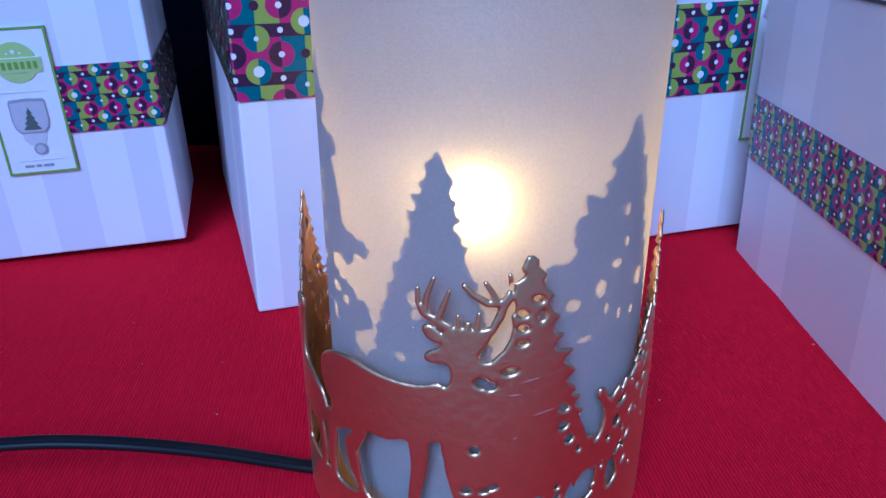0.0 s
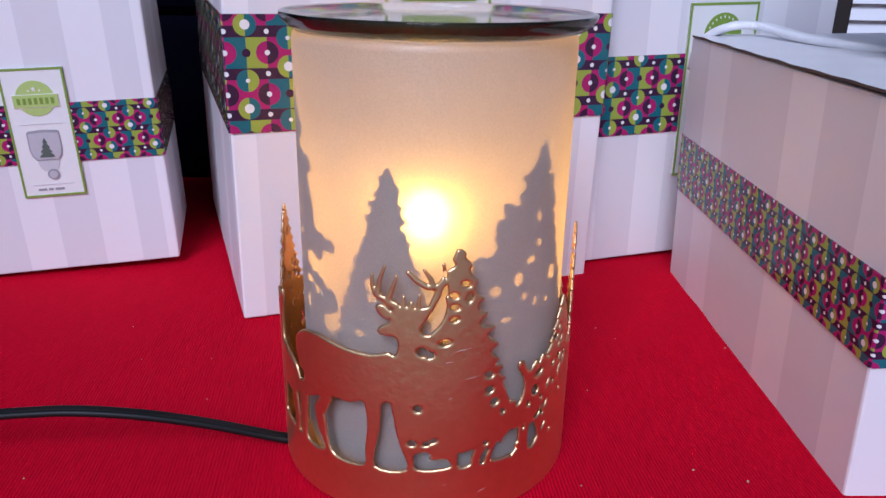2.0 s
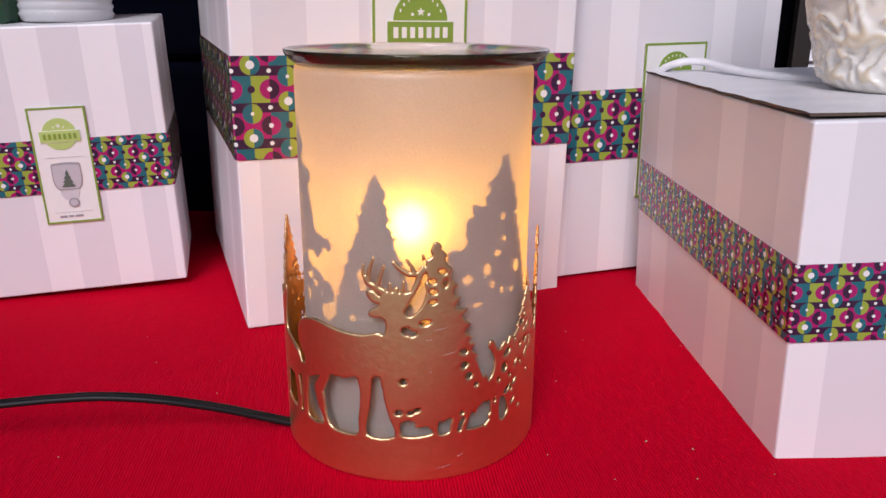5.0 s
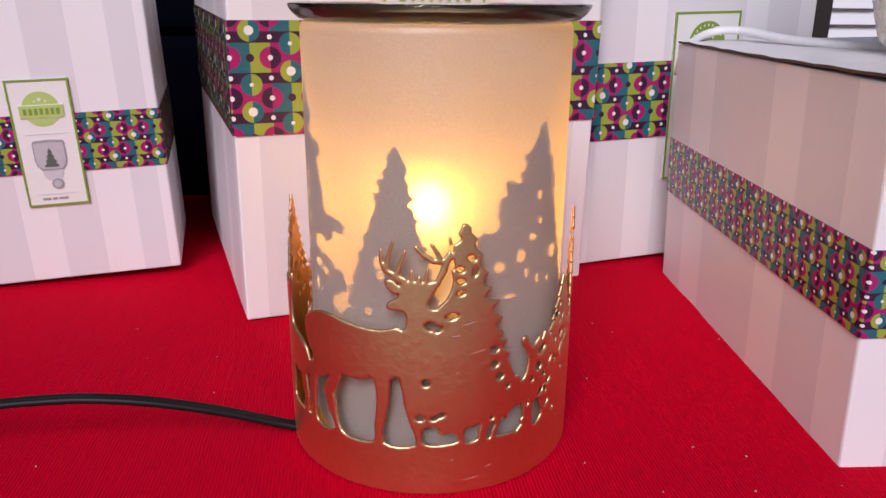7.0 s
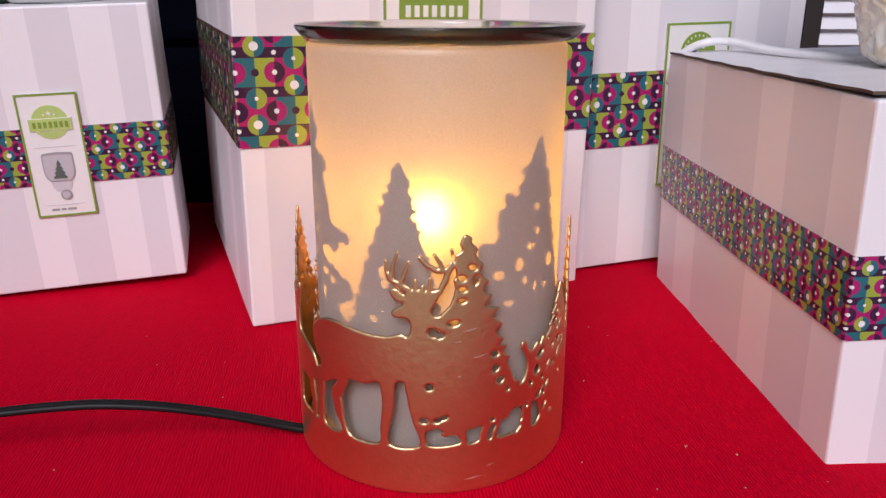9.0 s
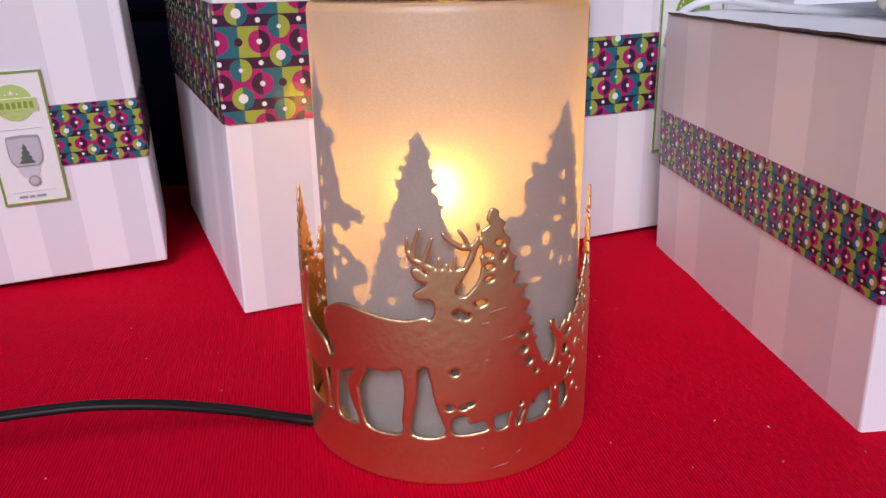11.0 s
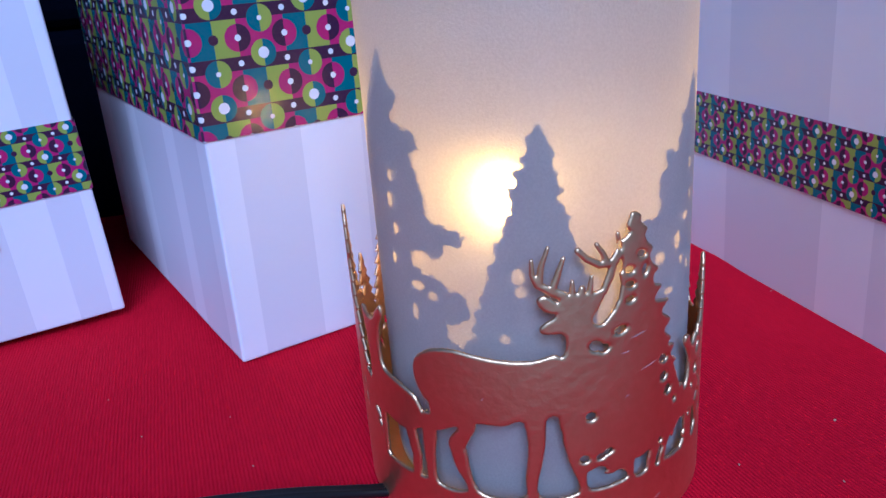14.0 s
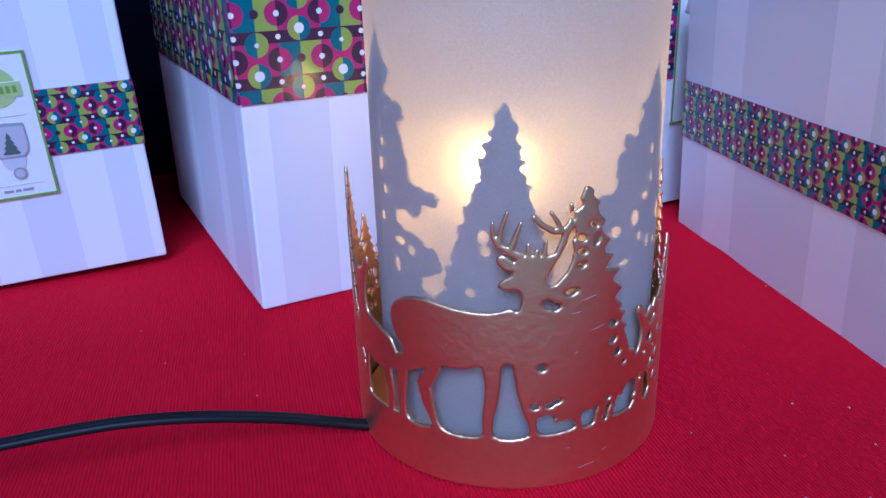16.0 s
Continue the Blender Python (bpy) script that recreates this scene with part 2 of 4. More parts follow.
def thing(name, m, label, category, group="", kind=""):
    ob = new(name)
    ob.empty_display_size = 0.02
    ob.matrix_world = m
    return tagged(ob, label, category, group, kind)


def cuboid(x0, x1, y0, y1, z0, z1, bevel=0.0, segments=2):
    bm = bmesh.new()
    bmesh.ops.create_cube(bm, size=1.0, matrix=Matrix.Translation(((x0 + x1) / 2, (y0 + y1) / 2, (z0 + z1) / 2)) @ Matrix.Diagonal((x1 - x0, y1 - y0, z1 - z0, 1)))
    if bevel:
        bmesh.ops.bevel(bm, geom=bm.edges[:], offset=bevel, segments=segments, affect="EDGES", profile=0.5)
    return bm


def revolve(profile, steps=96):
    """A body of revolution about z from (radius, height) pairs."""
    bm = bmesh.new()
    rings = []
    for r, z in profile:
        rings.append([bm.verts.new((r * math.cos(2 * math.pi * i / steps), r * math.sin(2 * math.pi * i / steps), z)) for i in range(steps)] if r > 1e-6 else [bm.verts.new((0, 0, z))])
    for a, b in zip(rings, rings[1:]):
        for i in range(steps):
            j = (i + 1) % steps
            if len(a) == 1 and len(b) > 1:
                bm.faces.new((a[0], b[j], b[i]))
            elif len(b) == 1 and len(a) > 1:
                bm.faces.new((a[i], a[j], b[0]))
            elif len(a) > 1:
                bm.faces.new((a[i], a[j], b[j], b[i]))
    bmesh.ops.recalc_face_normals(bm, faces=bm.faces[:])
    return bm


def spline(points, per=8):
    """Points along a smooth line through the given ones."""
    p = [Vector(q) for q in points]
    p = [2 * p[0] - p[1]] + p + [2 * p[-1] - p[-2]]
    out = []
    for i in range(1, len(p) - 2):
        for k in range(per):
            t = k / per
            a, b, c, d = p[i - 1], p[i], p[i + 1], p[i + 2]
            out.append(0.5 * (2 * b + (c - a) * t + (2 * a - 5 * b + 4 * c - d) * t * t + (3 * b - a - 3 * c + d) * t ** 3))
    return out + [p[-2]]


def cable(points, section, per=8):
    """A flexible lead: the section (a closed list of side, up offsets) swept along a smooth line."""
    line = spline(points, per)
    bm = bmesh.new()
    rings = []
    for i, c in enumerate(line):
        d = (line[min(i + 1, len(line) - 1)] - line[max(i - 1, 0)]).normalized()
        side = d.cross(Vector((0, 0, 1))).normalized()
        up = side.cross(d)
        rings.append([bm.verts.new(c + side * a + up * b) for a, b in section])
    n = len(section)
    for a, b in zip(rings, rings[1:]):
        for i in range(n):
            bm.faces.new((a[i], a[(i + 1) % n], b[(i + 1) % n], b[i]))
    bm.faces.new(rings[0]); bm.faces.new(rings[-1])
    bmesh.ops.recalc_face_normals(bm, faces=bm.faces[:])
    return bm


def twin_section(r, gap):
    """Outline of a flat two-core lead lying on its side."""
    pts = []
    for k in range(10):
        a = -math.pi / 2 + math.pi * k / 9
        pts.append((gap + r * math.cos(a), r * math.sin(a)))
    pts.append((0, r * 0.62))
    for k in range(10):
        a = math.pi / 2 + math.pi * k / 9
        pts.append((-gap + r * math.cos(a), r * math.sin(a)))
    pts.append((0, -r * 0.62))
    return pts


# ---- cut-out sheets: shapes are added and cut away in millimetres along the curve (s) and up (z) ----
class Cutout:
    def __init__(self, s0, s1, z0, z1, step):
        self.s, self.z = np.arange(s0, s1, step), np.arange(z0, z1 + step, step)
        self.S, self.Z = np.meshgrid(self.s, self.z)
        self.f = np.full(self.S.shape, -50.0)
        self.later = []

    def cut_all(self):
        """Carry out the collected cuts once every solid shape is in."""
        for win, d in self.later:
            self.f[win] = np.minimum(self.f[win], -d)
        self.later = None
        return self

    def window(self, lo_s, hi_s, lo_z, hi_z, pad=3.0):
        i = slice(*np.searchsorted(self.z, (lo_z - pad, hi_z + pad)))
        j = slice(*np.searchsorted(self.s, (lo_s - pad, hi_s + pad)))
        return i, j

    def merge(self, win, d, cut):
        if cut and self.later is not None:
            self.later.append((win, d))
            return
        self.f[win] = np.minimum(self.f[win], -d) if cut else np.maximum(self.f[win], d)

    def outline(self, pts, cut=False, soft=True):
        p = [(a, b, 0) for a, b in pts]
        if soft:
            p = [q[:2] for q in spline(p + [p[0], p[1]], 4)[:4 * len(p)]]
        q = np.array([(a[0], a[1]) for a in p])
        win = self.window(q[:, 0].min(), q[:, 0].max(), q[:, 1].min(), q[:, 1].max())
        X, Y = self.S[win], self.Z[win]
        d2, inside = np.full(X.shape, 1e9), np.zeros(X.shape, bool)
        for (x0, y0), (x1, y1) in zip(q, np.roll(q, -1, 0)):
            dx, dy = x1 - x0, y1 - y0
            t = np.clip(((X - x0) * dx + (Y - y0) * dy) / (dx * dx + dy * dy + 1e-9), 0, 1)
            d2 = np.minimum(d2, (X - x0 - t * dx) ** 2 + (Y - y0 - t * dy) ** 2)
            if y0 != y1:
                inside ^= ((y0 > Y) != (y1 > Y)) & (X < dx * (Y - y0) / dy + x0)
        self.merge(win, np.where(inside, 1, -1) * np.sqrt(d2), cut)

    def stroke(self, pts, r0, r1, cut=False):
        n = len(pts) - 1
        for k, ((x0, y0), (x1, y1)) in enumerate(zip(pts, pts[1:])):
            a, b = r0 + (r1 - r0) * k / n, r0 + (r1 - r0) * (k + 1) / n
            win = self.window(min(x0, x1) - r0, max(x0, x1) + r0, min(y0, y1) - r0, max(y0, y1) + r0)
            X, Y = self.S[win], self.Z[win]
            dx, dy = x1 - x0, y1 - y0
            t = np.clip(((X - x0) * dx + (Y - y0) * dy) / (dx * dx + dy * dy), 0, 1)
            self.merge(win, a + (b - a) * t - np.hypot(X - x0 - t * dx, Y - y0 - t * dy), cut)

    def oval(self, x, y, rx, ry, turn=0.0, cut=True):
        win = self.window(x - rx - ry, x + rx + ry, y - rx - ry, y + rx + ry)
        X, Y = self.S[win] - x, self.Z[win] - y
        c, s = math.cos(radians(turn)), math.sin(radians(turn))
        self.merge(win, (1 - np.hypot((X * c + Y * s) / rx, (Y * c - X * s) / ry)) * min(rx, ry), cut)

    def fir(self, x, top, slope, low, period=4.2, jag=1.5, seed=0, holes=12):
        """A fir tree with drooping, saw-edged branches and small openings."""
        rnd = random.Random(seed)
        wide = slope * (top - low) + 4
        win = self.window(x - wide, x + wide, low, top)
        X, Y = self.S[win] - x, self.Z[win]
        down = top - Y
        saw = ((down + 0.35 * np.abs(X) + np.where(X > 0, period * 0.4, 0)) / period) % 1.0
        w = slope * down + jag * (saw - 0.5) * np.clip(down / 8, 0.25, 1.3) + 0.35
        d = np.minimum((w - np.abs(X)) * 0.85, np.minimum(down, Y - low))
        self.merge(win, d, False)
        for _ in range(holes):
            h = low + 14 + (top - low - 24) * rnd.random()
            xx = x + (rnd.random() * 2 - 1) * slope * (top - h) * 0.8
            self.oval(xx, h, 0.5 + 0.5 * rnd.random(), 0.9 + 0.7 * rnd.random(), rnd.uniform(-40, 40))

    def mesh(self, name, material, parent, radius, flat, thick, closed, rounding=0.7, label="", rise=(1.0, 0.0)):
        """Bend the sheet to a cylinder about the parent's z axis and give it thickness with rounded rims."""
        f, S, Z = self.f, self.S, self.Z
        nz, ns = f.shape
        verts, faces, where, edges = [], [], {}, {}
        cols = ns if closed else ns - 1
        inside = f > 0

        def corner(i, j):
            key = (i, j)
            if key not in where:
                where[key] = len(verts)
                verts.append((S[i, j], Z[i, j], f[i, j]))
            return where[key]

        def crossing(i0, j0, i1, j1):
            key = (i0, j0, i1, j1) if (i0, j0) < (i1, j1) else (i1, j1, i0, j0)
            if key not in edges:
                i0, j0, i1, j1 = key
                a, b = f[i0, j0], f[i1, j1]
                t = min(max(a / (a - b), 0.05), 0.95)
                s0, s1 = S[i0, j0], S[i1, j1]
                if abs(s1 - s0) > 50:
                    s1 = s0 + (S[0, 1] - S[0, 0]) * (1 if s1 < s0 else -1)
                edges[key] = len(verts)
                verts.append((s0 + (s1 - s0) * t, Z[i0, j0] + (Z[i1, j1] - Z[i0, j0]) * t, 0.0))
            return edges[key]

        rims = []
        jn = np.roll(inside, -1, 1) if closed else np.pad(inside[:, 1:], ((0, 0), (0, 1)))
        some = (inside | jn)[:-1] | (inside | jn)[1:]
        for i, j in np.argwhere(some[:, :cols]):
            ring = [(i, j), (i, (j + 1) % ns), (i + 1, (j + 1) % ns), (i + 1, j)]
            flags = [inside[c] for c in ring]
            if all(flags):
                faces.append([corner(*c) for c in ring])
                continue
            poly, cuts = [], []
            for k in range(4):
                a, b = ring[k], ring[(k + 1) % 4]
                if flags[k]:
                    poly.append(corner(*a))
                if flags[k] != flags[(k + 1) % 4]:
                    c = crossing(*a, *b)
                    cuts.append((len(poly), c, flags[k]))
                    poly.append(c)
            if len(poly) >= 3:
                faces.append(poly)
                for n, (k, c, out) in enumerate(cuts):
                    if out:
                        rims.append((c, poly[(k + 1) % len(poly)]))
        v = np.array(verts)
        lift = thick / 2 * np.sqrt(np.clip(1 - (1 - np.clip(v[:, 2] / rounding, 0, 1)) ** 2, 0, 1)) + thick * 0.08
        th = v[:, 0] / flat
        high = (rise[0] * v[:, 1] + rise[1]) / 1000

        def bend(sign):
            r = radius + sign * lift
            return np.c_[r * np.sin(th), -r * np.cos(th), high]

        n = len(v)
        allv = np.r_[bend(1), bend(-1)]
        allf = faces + [[n + k for k in reversed(q)] for q in faces] + [(b, a, n + a, n + b) for a, b in rims]
        return mesh_part(name, allv.tolist(), allf, material, parent, label, smooth=True)


# ---- the setting ----
def build_setting():
    ground = part("floor", cuboid(-4, 4, -4, 4, -0.80, -0.75), FLOOR_GREY)
    tagged(ground, "grey concrete floor under the table", "floor", kind="structure")
    # First a backdrop in painted shade, then an unseen wall blocking side light.
    for name, box, text in (("wall_north", (-0.50, 2.5, 1.06, 1.16, -0.75, 0.50), "added backdrop wall, the shade behind the boxes in its colour"), ("wall_west", (-0.55, -0.50, 0.28, 1.16, -0.75, 0.50), "unseen black wall added to block light from the side")):
        wall = part(name, cuboid(*box), SHADE_BLACK)
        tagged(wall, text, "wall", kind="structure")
    # Unseen slab, added only to keep overhead sky off the boxes.
    sky_blocker = part("ceiling", cuboid(-0.55, 0.20, 0.24, 1.16, 0.50, 0.55), SHADE_BLACK)
    tagged(sky_blocker, "unseen black slab added above the table to block sky light", "ceiling", kind="structure")
    window = thing("window_1", pose(0.519, 0.99, 0, 0, 0, 0), "window with white blind behind a dark frame", "window", kind="structure")
    part("window_frame", cuboid(-0.0374, -0.0138, -0.008, 0.008, -0.3, 0.49, 0.002), FRAME_DARK, window, "dark brown frame")
    slat = cuboid(-0.0132, 0.44, -0.0115, 0.0115, -0.0006, 0.0006, 0.0004, 1)
    bmesh.ops.rotate(slat, verts=slat.verts[:], cent=(0, 0, 0), matrix=Matrix.Rotation(radians(62), 3, "X"))
    first = part("slat", slat, SLAT, window)
    for k in range(40):
        ob = first if k == 0 else first.copy()
        if k:
            scene.collection.objects.link(ob)
        ob.location = (0, 0, -0.30 + 0.0200 * k)

    table = thing("folding_table", pose(0, 0, 0), "wooden table wholly covered by a red cloth", "table")
    part("tabletop", cuboid(-0.48, 0.78, 0.065, 0.70, -0.04, -0.012, 0.004), WOOD, table)
    for x in (-0.42, 0.7):
        for y in (0.11, 0.62):
            part("leg", cuboid(x - 0.02, x + 0.02, y - 0.02, y + 0.02, -0.75, -0.041, 0.003), WOOD, table)


SLOPE = 0.007


def ground_height(x, y):
    """Height of the cloth: a slight cross slope, shallow waves and one soft crease."""
    h = SLOPE * x
    h += 0.0007 * noise.noise((x * 9, y * 9, 0)) + 0.0003 * noise.noise((x * 30, y * 30, 3))
    along = (x - 0.12) * 0.55 + (y - 0.30) * 0.84
    across = (x - 0.12) * 0.84 - (y - 0.30) * 0.55
    h += 0.0016 * math.exp(-(across / 0.010) ** 2) * math.exp(-(along / 0.07) ** 2)
    return h - 0.0006


def build_cloth():
    xs, ys = np.linspace(-0.49, 0.80, 195), np.linspace(0.052, 0.72, 123)
    verts = [(x, y, ground_height(x, y)) for y in ys for x in xs]
    n = len(xs)
    faces = [(j * n + i, j * n + i + 1, (j + 1) * n + i + 1, (j + 1) * n + i) for j in range(len(ys) - 1) for i in range(n - 1)]
    # hanging hem all round
    hem = [j for j in range(n)] + [k * n + n - 1 for k in range(1, len(ys))] + [(len(ys) - 1) * n + i for i in range(n - 2, -1, -1)] + [k * n for k in range(len(ys) - 2, 0, -1)]
    base = len(verts)
    for k, i in enumerate(hem):
        x, y, z = verts[i]
        verts.append((x + 0.006 * math.sin(k * 0.31), (y - 0.33) * 1.01 + 0.33 + 0.006 * math.cos(k * 0.27), -0.24))
    for k in range(len(hem)):
        a, b = hem[k], hem[(k + 1) % len(hem)]
        faces.append((b, a, base + k, base + (k + 1) % len(hem)))
    cloth = mesh_part("tablecloth", verts, faces, CLOTH, smooth=True)
    tagged(cloth, "bright red ribbed tablecloth lying over the table", "tablecloth")
    crumb_rnd = random.Random(4)
    spots = [(-0.1372, 0.1876), (-0.129, 0.275), (-0.146, 0.308), (0.0861, 0.1730), (0.1047, 0.2009), (-0.09, 0.15), (0.062, 0.19), (0.10, 0.15)] + [(crumb_rnd.choice((-1, 1)) * crumb_rnd.uniform(0.065, 0.17), crumb_rnd.uniform(0.14, 0.33)) for _ in range(10)]
    for k, (x, y) in enumerate(spots):
        bm = bmesh.new()
        bmesh.ops.create_icosphere(bm, subdivisions=1, radius=crumb_rnd.uniform(0.0002, 0.00055))
        for v in bm.verts:
            v.co *= crumb_rnd.uniform(0.6, 1.3)
            v.co.z *= 0.6
        bmesh.ops.translate(bm, verts=bm.verts[:], vec=(x, y, ground_height(x, y) + 0.0003))
        ob = part("crumb", bm, CRUMB)
        tagged(ob, "tiny pale crumb lying on the red cloth", "crumb", "crumbs on the tablecloth")


# ---- cartons ----
def panel(name, corners, material, parent, off, label=""):
    """A thin printed patch on the front of a box: x and z corners, pushed off the front by off."""
    verts = [(x, -off, z) for x, z in corners] + [(x, 0.0002, z) for x, z in corners]
    n = len(corners)
    faces = [tuple(range(n)), tuple(reversed(range(n, 2 * n)))] + [(i, n + i, n + (i + 1) % n, (i + 1) % n) for i in range(n)]
    return mesh_part(name, verts, faces, material, parent, label)


def rect(x0, x1, z0, z1):
    return [(x0, z0), (x1, z0), (x1, z1), (x0, z1)]


def arc_shape(x, z, r, a0, a1, n=28):
    return [(x + r * math.cos(radians(a0 + (a1 - a0) * k / n)), z + r * math.sin(radians(a0 + (a1 - a0) * k / n))) for k in range(n + 1)]


def emblem(parent, x, z, w, light=False):
    """Maker's mark as plain shapes: a half-round over a bar."""
    green = LABEL_LIGHT if light else LABEL_GREEN
    if light:
        panel("emblem_round", arc_shape(x, z + 0.06 * w, 0.43 * w, 0, 360), green, parent, 0.0013)
    else:
        panel("emblem_round", arc_shape(x, z + 0.16 * w, 0.41 * w, 0, 180), green, parent, 0.0013)
    if not light:
        for k in range(9):
            a = radians(25 + 130 * k / 8)
            cx, cz = x + 0.335 * w * math.cos(a), z + 0.16 * w + 0.335 * w * math.sin(a)
            panel("mark", rect(cx - 0.012 * w, cx + 0.012 * w, cz - 0.022 * w, cz + 0.022 * w), LABEL_PAPER, parent, 0.00150)
    panel("emblem_edge", rect(x - 0.51 * w, x + 0.51 * w, z - 0.165 * w, z + 0.165 * w), LABEL_PAPER, parent, 0.00145)
    bar = panel("emblem_bar", rect(x - 0.5 * w, x + 0.5 * w, z - 0.15 * w, z + 0.15 * w), green, parent, 0.00165)
    ink = LABEL_PAPER if not light else LABEL_GREEN
    for k in range(7):
        cx = x + (k - 3) * 0.125 * w
        panel("mark", rect(cx - 0.036 * w, cx + 0.036 * w, z - 0.075 * w, z + 0.075 * w), ink, parent, 0.00185)
    star = []
    for k in range(10):
        r = (0.065 if k % 2 == 0 else 0.028) * w
        star.append((x + r * math.cos(radians(90 + 36 * k)), z + 0.285 * w + r * math.sin(radians(90 + 36 * k))))
    panel("star", star, LABEL_PAPER, parent, 0.00150)
    for sx in (-0.125, 0.125):
        panel("dot", arc_shape(x + sx * w, z + 0.25 * w, 0.022 * w, 0, 360, 12), LABEL_PAPER, parent, 0.00150)
    return bar


def carton(m, width, depth, height, band, tile, front_edges, side_edges, label, sag=0.0, shift=0.0):
    """A striped gift carton, front-left-bottom corner at its origin, with a printed band round it."""
    box = thing("gift_box", m, label, "box", "striped boxes on the table")
    bm = cuboid(0, width, 0, depth, 0, height, 0.0012, 2)
    for v in bm.verts:
        if v.co.z > height / 2:
            v.co.z -= sag * v.co.y / depth
    bmesh.ops.subdivide_edges(bm, edges=[e for e in bm.edges if e.calc_length() > 0.05], cuts=5, use_grid_fill=True)
    for v in bm.verts:
        n = noise.noise(Vector((v.co.x * 14, v.co.y * 14, v.co.z * 14 + width * 50)))
        v.co += Vector((0.4, 0.4, 0.2)) * 0.0009 * n
    bm.normal_update()
    for f in bm.faces:
        f.material_index = 2 if abs(f.normal.z) > 0.7 else (0 if abs(f.normal.y) > abs(f.normal.x) else 1)
    part("body", bm, [stripe_material(0, front_edges, width), stripe_material(1, side_edges, depth), TOP_CARTON], box)
    lo, hi = band
    e = 0.0007
    bm = bmesh.new()
    steps = [(-e, -e), (width + e, -e), (width + e, depth + e), (-e, depth + e)]
    for i in range(4):
        (xa, ya), (xb, yb) = steps[i], steps[(i + 1) % 4]
        lower = [bm.verts.new((xa, ya, lo)), bm.verts.new((xb, yb, lo))]
        upper = [bm.verts.new((xb, yb, hi)), bm.verts.new((xa, ya, hi))]
        f = bm.faces.new(lower + upper)
        f.material_index = i % 2
    bmesh.ops.remove_doubles(bm, verts=bm.verts[:], dist=1e-6)
    ver = [ed for ed in bm.edges if abs(ed.verts[0].co.z - ed.verts[1].co.z) > 0.01]
    bmesh.ops.bevel(bm, geom=ver, offset=0.0014, segments=3, affect="EDGES", profile=0.5)
    bmesh.ops.solidify(bm, geom=bm.faces[:], thickness=0.0006)
    low = lo + 0.0085 * tile / 0.0188
    part("band", bm, [band_material(0, tile, low, shift), band_material(1, tile, low, shift)], box, "glossy band with rows of coloured half circles")
    return box


def sticker(box, x0, x1, z0, z1, edge):
    """Paper label with a green line round it."""
    lab = panel("label", rect(x0, x1, z0, z1), LABEL_PAPER, box, 0.0010, "white paper label with green border")
    for a, b, c, d in ((x0, x1, z0, z0 + edge), (x0, x1, z1 - edge, z1), (x0, x0 + edge, z0 + edge, z1 - edge), (x1 - edge, x1, z0 + edge, z1 - edge)):
        panel("border", rect(a, b, c, d), LABEL_GREEN, lab, 0.0013)
    return lab


